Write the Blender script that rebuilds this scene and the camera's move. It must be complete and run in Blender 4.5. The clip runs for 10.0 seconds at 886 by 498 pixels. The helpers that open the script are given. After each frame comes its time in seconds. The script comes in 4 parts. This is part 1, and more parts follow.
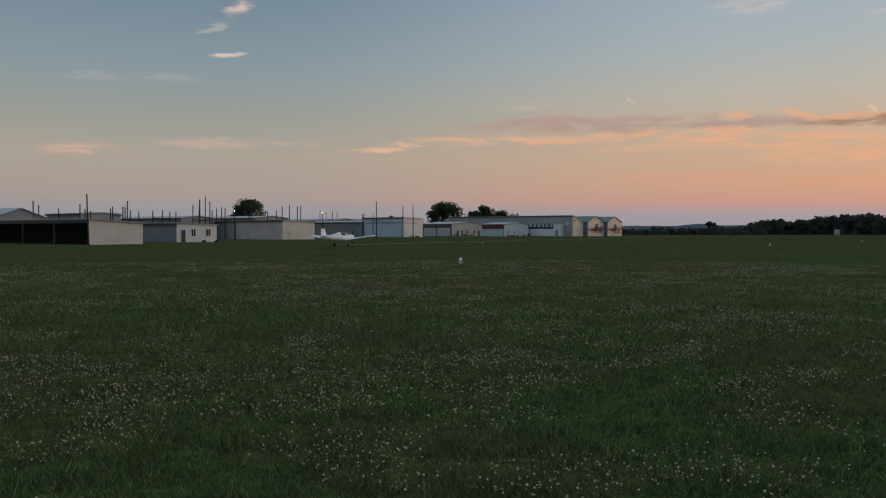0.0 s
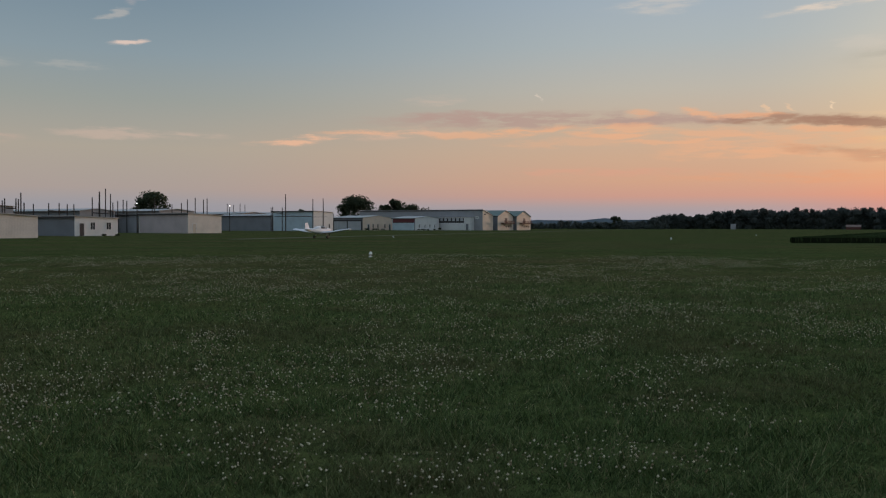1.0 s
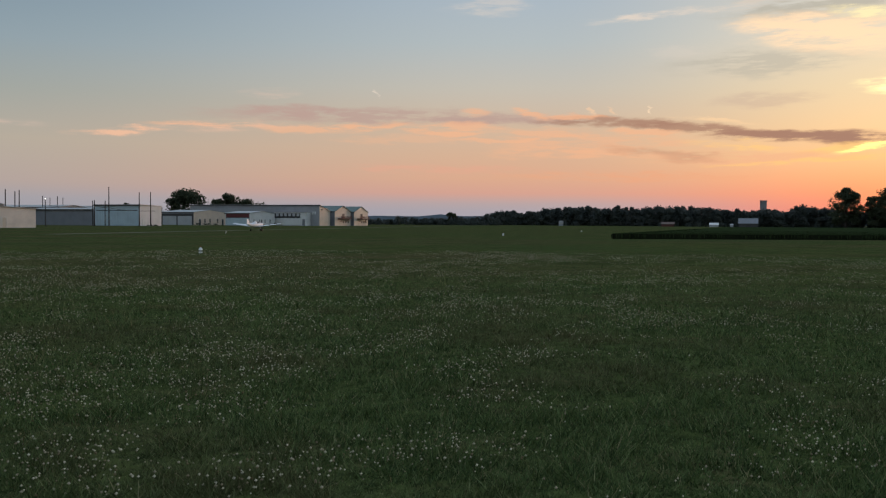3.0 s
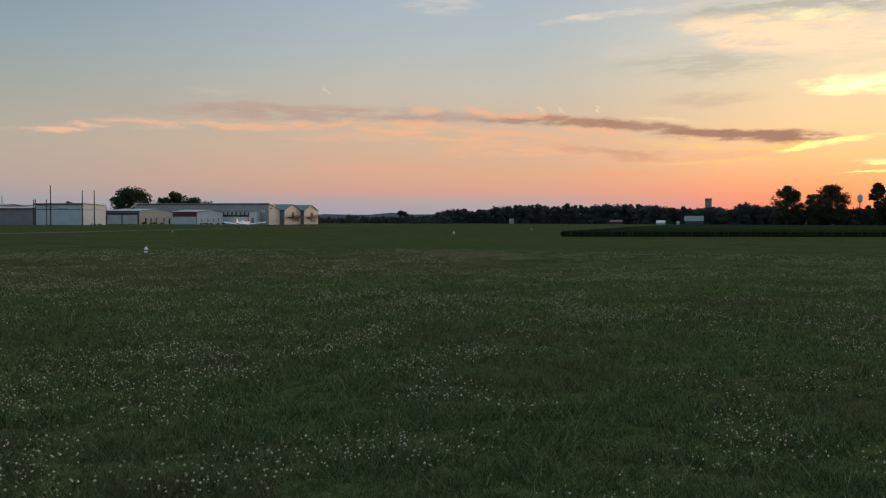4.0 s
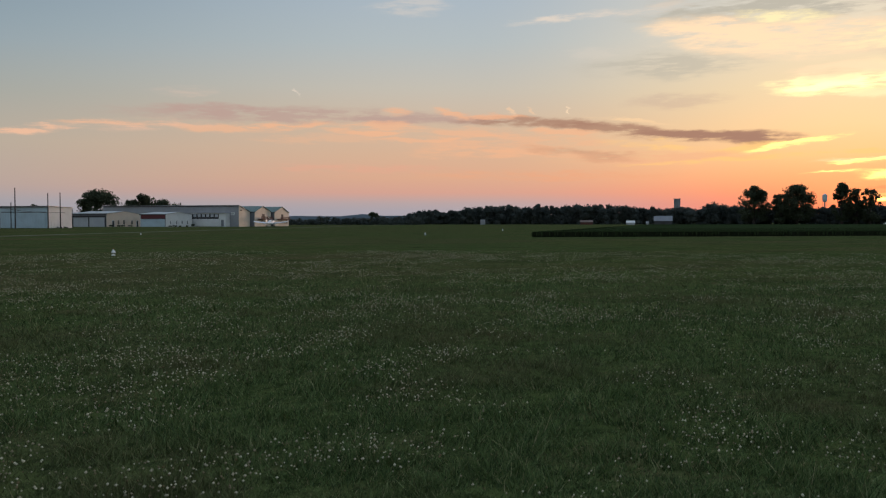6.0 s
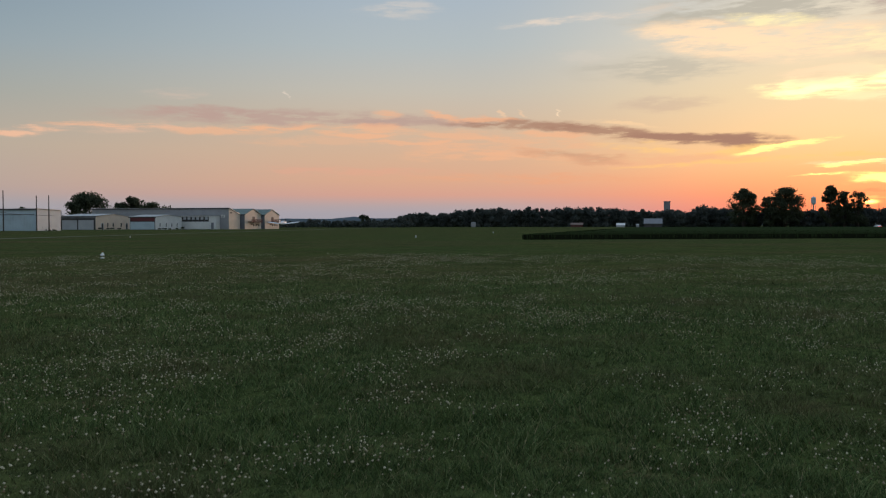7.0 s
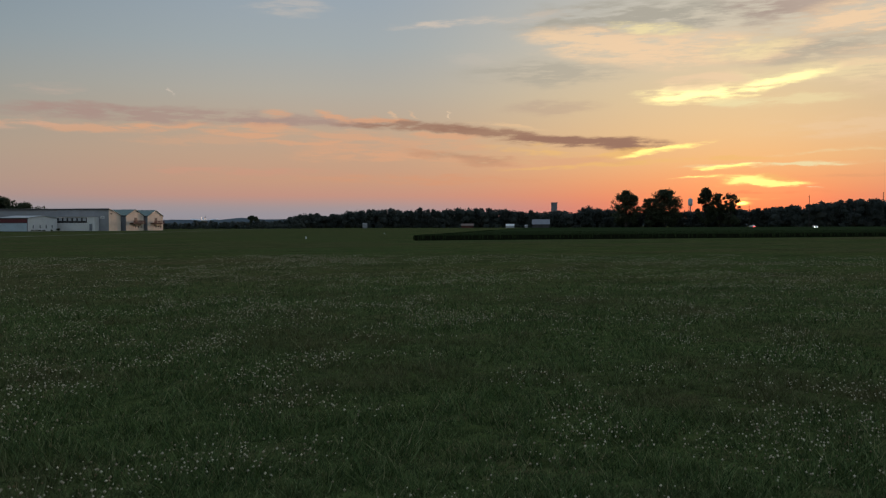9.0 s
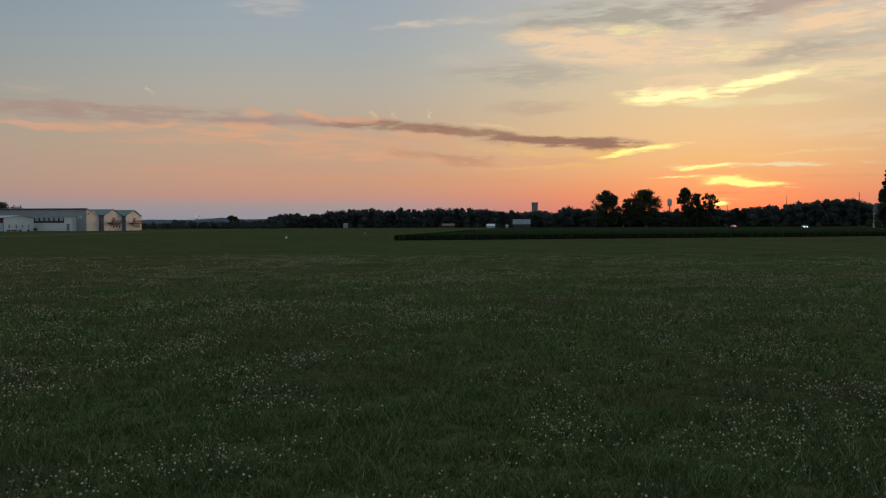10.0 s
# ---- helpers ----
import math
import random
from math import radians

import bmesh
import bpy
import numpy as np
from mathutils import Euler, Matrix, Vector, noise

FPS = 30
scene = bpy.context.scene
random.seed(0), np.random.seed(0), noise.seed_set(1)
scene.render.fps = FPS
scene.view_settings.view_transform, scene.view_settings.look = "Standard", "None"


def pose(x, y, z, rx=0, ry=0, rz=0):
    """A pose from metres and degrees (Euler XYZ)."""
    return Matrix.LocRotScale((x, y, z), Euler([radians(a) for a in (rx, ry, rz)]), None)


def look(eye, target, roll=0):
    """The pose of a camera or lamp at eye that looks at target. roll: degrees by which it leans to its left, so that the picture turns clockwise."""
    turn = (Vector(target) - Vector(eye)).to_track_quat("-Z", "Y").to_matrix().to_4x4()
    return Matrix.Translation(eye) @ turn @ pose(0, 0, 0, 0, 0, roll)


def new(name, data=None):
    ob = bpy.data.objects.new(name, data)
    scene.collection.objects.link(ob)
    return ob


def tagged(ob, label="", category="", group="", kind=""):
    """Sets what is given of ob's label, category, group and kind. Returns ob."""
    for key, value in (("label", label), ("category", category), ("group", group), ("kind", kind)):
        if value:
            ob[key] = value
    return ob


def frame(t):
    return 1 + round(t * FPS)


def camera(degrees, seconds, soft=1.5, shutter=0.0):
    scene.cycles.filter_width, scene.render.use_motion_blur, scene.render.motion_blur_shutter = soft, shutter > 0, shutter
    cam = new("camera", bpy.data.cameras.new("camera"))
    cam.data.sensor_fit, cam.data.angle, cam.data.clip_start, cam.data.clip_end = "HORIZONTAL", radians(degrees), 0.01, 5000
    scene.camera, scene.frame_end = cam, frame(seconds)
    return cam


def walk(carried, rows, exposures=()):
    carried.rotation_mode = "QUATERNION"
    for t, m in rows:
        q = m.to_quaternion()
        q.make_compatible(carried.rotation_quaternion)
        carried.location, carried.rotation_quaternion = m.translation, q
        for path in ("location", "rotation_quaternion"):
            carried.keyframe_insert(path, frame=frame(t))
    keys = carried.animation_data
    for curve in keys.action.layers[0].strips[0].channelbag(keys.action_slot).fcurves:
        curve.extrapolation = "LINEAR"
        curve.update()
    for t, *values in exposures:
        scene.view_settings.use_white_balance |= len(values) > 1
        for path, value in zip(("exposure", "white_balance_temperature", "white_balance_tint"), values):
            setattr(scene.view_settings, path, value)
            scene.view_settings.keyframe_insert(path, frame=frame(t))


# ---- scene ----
# The camera is held at arm's length and turned from the body.
cam = camera(55.78, 10.0, soft=1.2)
EYE, ARM = 1.7, 0.52
# seconds, yaw, pitch, roll
ROWS = [
    (0.0, -0.000, -1.158, -0.032),
    (0.5, -3.041, -1.186, -0.019),
    (1.0, -6.081, -1.568, -0.124),
    (1.5, -9.598, -1.872, -0.188),
    (2.0, -12.504, -1.836, -0.368),
    (2.5, -14.940, -1.795, -0.412),
    (4.0, -20.516, -1.913, -0.255),
    (4.5, -21.327, -1.976, -0.102),
    (5.0, -21.743, -2.029, -0.086),
    (5.5, -22.143, -1.944, -0.014),
    (7.0, -23.099, -1.656, 0.037),
    (7.5, -23.810, -1.651, 0.055),
    (8.0, -25.518, -1.641, 0.027),
    (8.5, -28.093, -1.604, 0.119),
    (9.0, -30.498, -1.601, 0.137),
    (9.5, -31.572, -1.567, 0.050),
    (10.0, -31.805, -1.609, 0.142),
]


def held(yaw, pitch, roll):
    a = radians(-yaw)
    return pose(ARM * math.sin(a), ARM * (math.cos(a) - 1), EYE, 0, 0, yaw) @ pose(0, 0, 0, pitch) @ pose(0, 0, 0, 0, roll) @ pose(0, 0, 0, 90)


walk(cam, [(t, held(y, p, r)) for t, y, p, r in ROWS],
     exposures=[(0, -0.05), (1.0, 0.0), (2.5, 0.15), (5.5, 0.15), (7.5, 0.12), (9.0, -0.2), (10.0, -0.2)])

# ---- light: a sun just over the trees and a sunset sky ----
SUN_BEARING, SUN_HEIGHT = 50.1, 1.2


def bearing_way(bearing, up=0.0):
    a, e = radians(bearing), radians(up)
    return Vector((math.sin(a) * math.cos(e), math.cos(a) * math.cos(e), math.sin(e)))


def spot(bearing, distance, z=0.0):
    a = radians(bearing)
    return Vector((math.sin(a) * distance, math.cos(a) * distance, z))


def lin(r, g, b):
    return tuple(((c / 255) / 12.92 if c < 10 else ((c / 255 + 0.055) / 1.055) ** 2.4) for c in (r, g, b)) + (1.0,)


# Lamp raised a degree to clear the woods, widened to stand for the glow.
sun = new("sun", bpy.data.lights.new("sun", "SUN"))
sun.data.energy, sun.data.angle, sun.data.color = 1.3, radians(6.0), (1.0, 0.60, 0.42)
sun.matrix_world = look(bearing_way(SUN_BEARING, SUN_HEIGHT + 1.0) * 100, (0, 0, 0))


def sky_world():
    world = bpy.data.worlds.new("sunset")
    scene.world = world
    world.use_nodes = True
    nt = world.node_tree
    nt.nodes.clear()
    N, L = nt.nodes.new, nt.links.new

    def math_node(op, a, b=None, clamp=False):
        n = N("ShaderNodeMath")
        n.operation, n.use_clamp = op, clamp
        for i, v in enumerate((a, b)):
            if v is None:
                continue
            if isinstance(v, (int, float)):
                n.inputs[i].default_value = v
            else:
                L(v, n.inputs[i])
        return n.outputs[0]

    def mix(fac, a, b, kind="MIX"):
        n = N("ShaderNodeMix")
        n.data_type, n.blend_type = "RGBA", kind
        for s, v in ((n.inputs[0], fac), (n.inputs[6], a), (n.inputs[7], b)):
            if isinstance(v, (int, float, tuple)):
                s.default_value = v
            else:
                L(v, s)
        return n.outputs[2]

    tc = N("ShaderNodeTexCoord")
    xyz = N("ShaderNodeSeparateXYZ")
    L(tc.outputs["Generated"], xyz.inputs[0])
    az = math_node("MULTIPLY", math_node("ARCTAN2", xyz.outputs[0], xyz.outputs[1]), 180 / math.pi)
    el = math_node("MULTIPLY", math_node("ARCSINE", xyz.outputs[2]), 180 / math.pi)

    def ramp(stops):
        r = N("ShaderNodeValToRGB")
        L(math_node("DIVIDE", el, 40.0, True), r.inputs[0])
        r.color_ramp.interpolation = "LINEAR"
        e = r.color_ramp.elements
        while len(e) < len(stops):
            e.new(0.5)
        for q, (h, c) in zip(e, stops):
            q.position, q.color = h / 40.0, lin(*c)
        return r.outputs[0]

    far = ramp([(0, (143, 145, 156)), (1.4, (152, 151, 158)), (2.4, (166, 154, 150)), (5, (169, 160, 148)), (8, (150, 155, 151)), (11, (134, 150, 159)), (16, (110, 132, 149)), (25, (134, 152, 168)), (40, (146, 164, 186))])
    mid = ramp([(0, (149, 151, 163)), (0.8, (155, 153, 163)), (1.3, (166, 153, 157)), (2.0, (197, 150, 138)), (3, (204, 158, 134)), (4.6, (201, 165, 140)), (6.5, (195, 171, 149)), (9, (184, 178, 167)), (12, (168, 177, 180)), (16, (156, 171, 185)), (25, (148, 162, 176)), (40, (148, 166, 186))])
    near = ramp([(0, (196, 84, 80)), (0.8, (216, 104, 92)), (1.6, (228, 124, 100)), (2.8, (234, 156, 114)), (4.2, (236, 185, 132)), (6, (234, 198, 150)), (8.5, (228, 205, 164)), (12, (220, 208, 184)), (16, (200, 198, 188)), (25, (160, 168, 176)), (40, (150, 166, 186))])
    off = math_node("ABSOLUTE", math_node("SUBTRACT", az, SUN_BEARING))
    off = math_node("MINIMUM", off, math_node("SUBTRACT", 360.0, off))

    def ease(v, a, b):
        n = N("ShaderNodeMapRange")
        n.interpolation_type = "SMOOTHSTEP"
        L(v, n.inputs[0])
        n.inputs[1].default_value, n.inputs[2].default_value = a, b
        return n.outputs[0]

    base = mix(ease(off, 0.0, 26.0), near, mid)
    base = mix(ease(off, 26.0, 66.0), base, far)
    nish = N("ShaderNodeTexSky")
    nish.sky_type, nish.sun_disc = "NISHITA", False
    nish.sun_elevation, nish.sun_rotation = radians(SUN_HEIGHT), radians(SUN_BEARING)
    base = mix(0.012, base, nish.outputs[0], "ADD")

    # streaked clouds, laid out by bearing and height
    flat = N("ShaderNodeCombineXYZ")
    L(az, flat.inputs[0])
    L(el, flat.inputs[1])

    def streaks(sx, sy, detail, off_z):
        m = N("ShaderNodeMapping")
        m.inputs["Scale"].default_value = (sx, sy, 1)
        m.inputs["Location"].default_value = (off_z, off_z * 1.7, off_z)
        L(flat.outputs[0], m.inputs[0])
        n = N("ShaderNodeTexNoise")
        n.inputs["Scale"].default_value, n.inputs["Detail"].default_value, n.inputs["Roughness"].default_value = 1.0, detail, 0.58
        L(m.outputs[0], n.inputs[0])
        return n

    warp = streaks(0.3, 1.1, 7, 3.1)
    push = N("ShaderNodeVectorMath")
    push.operation = "MULTIPLY_ADD"
    L(warp.outputs["Color"], push.inputs[0])
    push.inputs[1].default_value = (3.2, 1.0, 0)
    push.inputs[2].default_value = (-1.6, -0.5, 0)
    bent = N("ShaderNodeVectorMath")
    L(flat.outputs[0], bent.inputs[0])
    L(push.outputs[0], bent.inputs[1])
    grain = math_node("ADD", math_node("MULTIPLY", ease(streaks(0.34, 2.0, 9, 7.7).outputs[0], 0.36, 0.64), 0.7), math_node("MULTIPLY", ease(streaks(0.9, 6.5, 6, 4.4).outputs[0], 0.3, 0.7), 0.3))

    MAUVE, DUSK, SALMON = lin(180, 152, 142), lin(166, 126, 106), lin(236, 176, 136)
    PEACH, GOLD, HOT = lin(255, 220, 180), lin(255, 236, 182), (1.7, 1.45, 0.62, 1)
    SUNNY, AMBER = (1.6, 1.22, 0.36, 1), lin(255, 202, 120)
    GREY, PALE = lin(178, 172, 158), lin(222, 206, 190)
    # bearing, height, half length, half thickness, slope, colour, strength
    CLOUDS = [
        (37.6, 10.2, 5.5, 0.8, 0.0, GREY, 0.55), (38.0, 7.9, 3.2, 0.5, 0.0, MAUVE, 0.3),
        (44.0, 13.4, 9.0, 1.1, -0.02, GREY, 0.8), (55.0, 11.0, 8.0, 1.1, -0.02, GREY, 0.8), (54.5, 14.0, 6.0, 1.3, 0.1, MAUVE, 0.6),
        (41.0, 12.0, 5.0, 0.9, -0.08, PEACH, 0.9), (47.0, 11.3, 7.0, 1.0, -0.02, PEACH, 1.0), (44.2, 12.8, 3.0, 0.35, -0.1, GOLD, 0.9),
        (57.5, 12.6, 5.0, 1.0, 0.12, PEACH, 1.0), (56.0, 9.5, 7.0, 0.6, 0.0, GOLD, 0.7), (50.5, 11.2, 3.0, 0.6, 0.1, GOLD, 0.6),
        (47.4, 8.55, 3.6, 0.55, 0.03, HOT, 1.0), (51.8, 9.0, 3.6, 0.3, 0.19, HOT, 0.95), (48.0, 9.2, 3.0, 0.5, 0.05, PEACH, 0.8), (49.3, 7.9, 2.2, 0.28, -0.1, GOLD, 0.8), (53.0, 7.8, 4.0, 0.35, 0.03, GOLD, 0.6),
        (62.0, 10.0, 8.0, 1.6, 0.03, PEACH, 0.7), (60.0, 6.0, 9.0, 0.8, 0.0, PEACH, 0.4),
        (12.5, 7.15, 11.0, 0.5, 0.0, MAUVE, 0.75), (8.0, 7.3, 4.0, 0.35, -0.03, MAUVE, 0.6), (22.0, 6.95, 6.0, 0.35, 0.0, MAUVE, 0.7), (28.6, 6.75, 5.5, 0.34, -0.03, DUSK, 0.8),
        (34.2, 6.2, 5.0, 0.36, -0.11, DUSK, 0.85), (39.6, 5.6, 5.4, 0.34, -0.05, DUSK, 1.0), (42.9, 5.45, 2.4, 0.42, 0.02, DUSK, 0.95),
        (30.4, 4.85, 2.8, 0.28, -0.1, DUSK, 0.6), (33.8, 4.35, 2.4, 0.28, 0.0, DUSK, 0.65), (40.5, 4.05, 5.0, 0.14, 0.03, AMBER, 0.7), (42.0, 4.75, 2.6, 0.3, 0.08, AMBER, 0.6), (36.5, 5.1, 3.4, 0.3, -0.08, AMBER, 0.5),
        (8.0, 6.25, 3.5, 0.3, 0.0, SALMON, 0.6), (18.6, 6.5, 3.0, 0.3, 0.0, SALMON, 0.65), (24.6, 6.0, 4.0, 0.4, -0.03, SALMON, 0.55), (14.0, 5.6, 5.0, 0.3, 0.0, SALMON, 0.3),
        (28.0, 5.2, 7.0, 0.7, -0.02, SALMON, 0.5), (37.0, 4.3, 7.0, 0.35, 0.0, SALMON, 0.6),
        (2.0, 6.35, 4.0, 0.22, 0.02, SALMON, 0.7), (12.0, 6.5, 3.0, 0.2, 0.03, SALMON, 0.7), (17.5, 6.05, 3.4, 0.22, -0.02, SALMON, 0.7), (21.0, 5.6, 3.0, 0.16, 0.0, SALMON, 0.55), (26.0, 7.15, 2.6, 0.14, -0.06, SALMON, 0.7), (31.0, 6.0, 3.0, 0.22, -0.06, SALMON, 0.7), (35.0, 6.75, 2.6, 0.12, -0.1, lin(246, 206, 160), 0.6),
        (25.0, 4.7, 5.0, 0.3, -0.03, SALMON, 0.45), (17.0, 3.6, 7.0, 0.35, 0.0, lin(222, 160, 136), 0.4), (30.0, 3.2, 8.0, 0.3, 0.0, lin(232, 160, 120), 0.4), (47.0, 4.3, 5.0, 0.16, 0.0, AMBER, 0.5), (56.0, 4.6, 4.0, 0.12, 0.03, GOLD, 0.35), (57.5, 3.0, 4.0, 0.14, -0.02, lin(240, 170, 120), 0.5),
        (45.3, 5.0, 2.8, 0.2, 0.16, SUNNY, 0.95), (23.0, 7.4, 1.3, 0.22, -0.3, SALMON, 0.7), (19.2, 7.5, 1.2, 0.25, 0.0, SALMON, 0.6),
        (52.6, 3.78, 5.8, 0.13, 0.0, GOLD, 0.9), (49.2, 3.72, 1.9, 0.13, 0.03, SUNNY, 1.0), (48.4, 3.1, 2.6, 0.1, 0.0, SUNNY, 0.9), (50.2, 2.85, 2.8, 0.36, 0.0, AMBER, 0.7), (50.0, 2.85, 1.5, 0.3, 0.0, SUNNY, 1.0), (51.8, 2.62, 2.4, 0.13, -0.03, SUNNY, 0.9), (54.3, 2.3, 0.5, 0.07, -0.05, GOLD, 0.8),
        (50.6, 1.75, 2.2, 0.06, 0.0, AMBER, 0.7), (52.0, 2.1, 3.4, 0.1, 0.0, lin(222, 128, 92), 0.5),
        (31.2, 13.4, 3.8, 0.24, 0.05, PALE, 0.8), (36.0, 13.8, 4.0, 0.3, 0.05, PALE, 0.5), (20.0, 14.3, 2.8, 0.5, 0.03, PALE, 0.35), (33.0, 11.2, 2.4, 0.5, 0.0, PALE, 0.2),
        (-14.4, 11.4, 1.1, 0.2, 0.2, lin(232, 204, 188), 0.8), (-13.6, 14.5, 0.9, 0.42, 0.6, lin(226, 200, 188), 0.8), (-15.2, 13.2, 1.0, 0.2, 0.3, PALE, 0.3),
        (-3.2, 5.75, 3.4, 0.22, 0.1, lin(240, 186, 152), 0.75), (2.6, 6.3, 4.0, 0.4, 0.05, lin(226, 182, 156), 0.5), (-23.4, 5.3, 2.6, 0.32, 0.0, lin(214, 176, 160), 0.7), (-14.0, 5.8, 5.0, 0.32, 0.0, lin(206, 180, 164), 0.5),
        (-22.6, 9.8, 2.0, 0.3, 0.0, PALE, 0.15), (-17.8, 9.8, 2.0, 0.25, 0.0, PALE, 0.15), (5.6, 8.5, 2.0, 0.3, 0.05, lin(214, 186, 168), 0.3),
        (12.5, 8.6, 0.28, 0.10, -1.0, PALE, 0.6), (31.1, 7.5, 0.28, 0.10, 1.0, lin(244, 214, 180), 0.9), (27.0, 7.4, 0.5, 0.14, -0.8, lin(236, 196, 160), 0.6), (28.6, 7.5, 0.4, 0.12, -0.8, lin(236, 196, 160), 0.5),
    ]
    body = math_node("ADD", math_node("MULTIPLY", grain, 1.75), 0.22)
    colour = base
    for a0, e0, half, thick, slope, tone, strong in CLOUDS:
        m = N("ShaderNodeMapping")
        m.vector_type = "TEXTURE"
        m.inputs["Location"].default_value = (a0, e0, 0)
        m.inputs["Rotation"].default_value = (0, 0, math.atan(slope))
        m.inputs["Scale"].default_value = (half * 1.35, thick * 1.5, 1)
        L(bent.outputs[0], m.inputs[0])
        g = N("ShaderNodeTexGradient")
        g.gradient_type = "SPHERICAL"
        L(m.outputs[0], g.inputs[0])
        fac = math_node("MULTIPLY", ease(math_node("MULTIPLY", g.outputs[1], body), 0.02, 0.98), strong)
        colour = mix(fac, colour, tone)
    # the last of the disc and its glow
    d = math_node("ADD", math_node("POWER", math_node("DIVIDE", math_node("SUBTRACT", az, SUN_BEARING), 4.2), 2.0),
                  math_node("POWER", math_node("DIVIDE", math_node("SUBTRACT", el, 1.4), 1.2), 2.0))
    glow = math_node("POWER", 2.718, math_node("MULTIPLY", d, -1.0))
    colour = mix(math_node("MULTIPLY", glow, 0.22), colour, (1.3, 0.30, 0.06, 1), "ADD")
    disc = math_node("POWER", 2.718, math_node("MULTIPLY", d, -150.0))
    colour = mix(disc, colour, (6.0, 2.6, 0.5, 1), "ADD")
    bg = N("ShaderNodeBackground")
    L(colour, bg.inputs[0])
    out = N("ShaderNodeOutputWorld")
    L(bg.outputs[0], out.inputs[0])


sky_world()

# ---- materials ----


def material(name, colour, rough=0.8, metal=0.0, grain=0.0, scale=4.0, stain=0.15, stain_scale=0.4, bump=0.0, stretch=(1, 1, 1), ribs=0.0, rand=0.0, glow=0.0, second=None, gloss=0.5):
    m = bpy.data.materials.new(name)
    m.use_nodes = True
    nt = m.node_tree
    N, L = nt.nodes.new, nt.links.new
    p = nt.nodes["Principled BSDF"]
    p.inputs["Roughness"].default_value, p.inputs["Metallic"].default_value = rough, metal
    p.inputs["Specular IOR Level"].default_value = gloss
    tc = N("ShaderNodeTexCoord")
    mp = N("ShaderNodeMapping")
    mp.inputs["Scale"].default_value = stretch
    L(tc.outputs["Object"], mp.inputs[0])

    def noise_tex(s, d):
        n = N("ShaderNodeTexNoise")
        n.inputs["Scale"].default_value, n.inputs["Detail"].default_value = s, d
        L(mp.outputs[0], n.inputs[0])
        return n.outputs[0]

    dark = tuple(c * 0.45 for c in colour[:3]) + (1,)
    fine, broad = noise_tex(scale, 6), noise_tex(stain_scale, 4)

    def mixed(fac, a, b):
        n = N("ShaderNodeMix")
        n.data_type = "RGBA"
        for s, v in ((n.inputs[0], fac), (n.inputs[6], a), (n.inputs[7], b)):
            if isinstance(v, (int, float, tuple)):
                s.default_value = v
            else:
                L(v, s)
        return n.outputs[2]

    def ranged(v, a, b, hi):
        n = N("ShaderNodeMapRange")
        L(v, n.inputs[0])
        n.inputs[1].default_value, n.inputs[2].default_value, n.inputs[4].default_value = a, b, hi
        return n.outputs[0]

    c = mixed(ranged(broad, 0.4, 0.75, stain), tuple(colour[:3]) + (1,), second or dark)
    c = mixed(ranged(fine, 0.4, 0.7, grain), c, dark)
    if rand:
        info = N("ShaderNodeNewGeometry")
        c = mixed(ranged(info.outputs["Random Per Island"], 0, 1, rand), c, second or dark)
    L(c, p.inputs["Base Color"])
    height = fine
    if ribs:
        w = N("ShaderNodeTexWave")
        w.inputs["Scale"].default_value = ribs
        w.bands_direction = "DIAGONAL"
        mp2 = N("ShaderNodeMapping")
        mp2.inputs["Scale"].default_value = (1, 1, 0)
        L(tc.outputs["Object"], mp2.inputs[0])
        L(mp2.outputs[0], w.inputs[0])
        height = w.outputs[1]
    if bump:
        b = N("ShaderNodeBump")
        b.inputs["Strength"].default_value, b.inputs["Distance"].default_value = bump, 0.03
        L(height, b.inputs["Height"])
        L(b.outputs[0], p.inputs["Normal"])
    if glow:
        p.inputs["Emission Color"].default_value = tuple(colour[:3]) + (1,)
        p.inputs["Emission Strength"].default_value = glow
    return m


def leaf_material(name, colour, second, through_share=0.45):
    """Leaves of varied green that let part of the light through."""
    m = bpy.data.materials.new(name)
    m.use_nodes = True
    nt = m.node_tree
    N, L = nt.nodes.new, nt.links.new
    nt.nodes.remove(nt.nodes["Principled BSDF"])
    geo, ramp = N("ShaderNodeNewGeometry"), N("ShaderNodeMix")
    ramp.data_type = "RGBA"
    L(geo.outputs["Random Per Island"], ramp.inputs[0])
    ramp.inputs[6].default_value, ramp.inputs[7].default_value = colour + (1,), second + (1,)
    front, back, both = N("ShaderNodeBsdfDiffuse"), N("ShaderNodeBsdfTranslucent"), N("ShaderNodeMixShader")
    both.inputs[0].default_value = through_share
    for sh in (front, back):
        L(ramp.outputs[2], sh.inputs[0])
    L(front.outputs[0], both.inputs[1])
    L(back.outputs[0], both.inputs[2])
    L(both.outputs[0], nt.nodes["Material Output"].inputs[0])
    return m


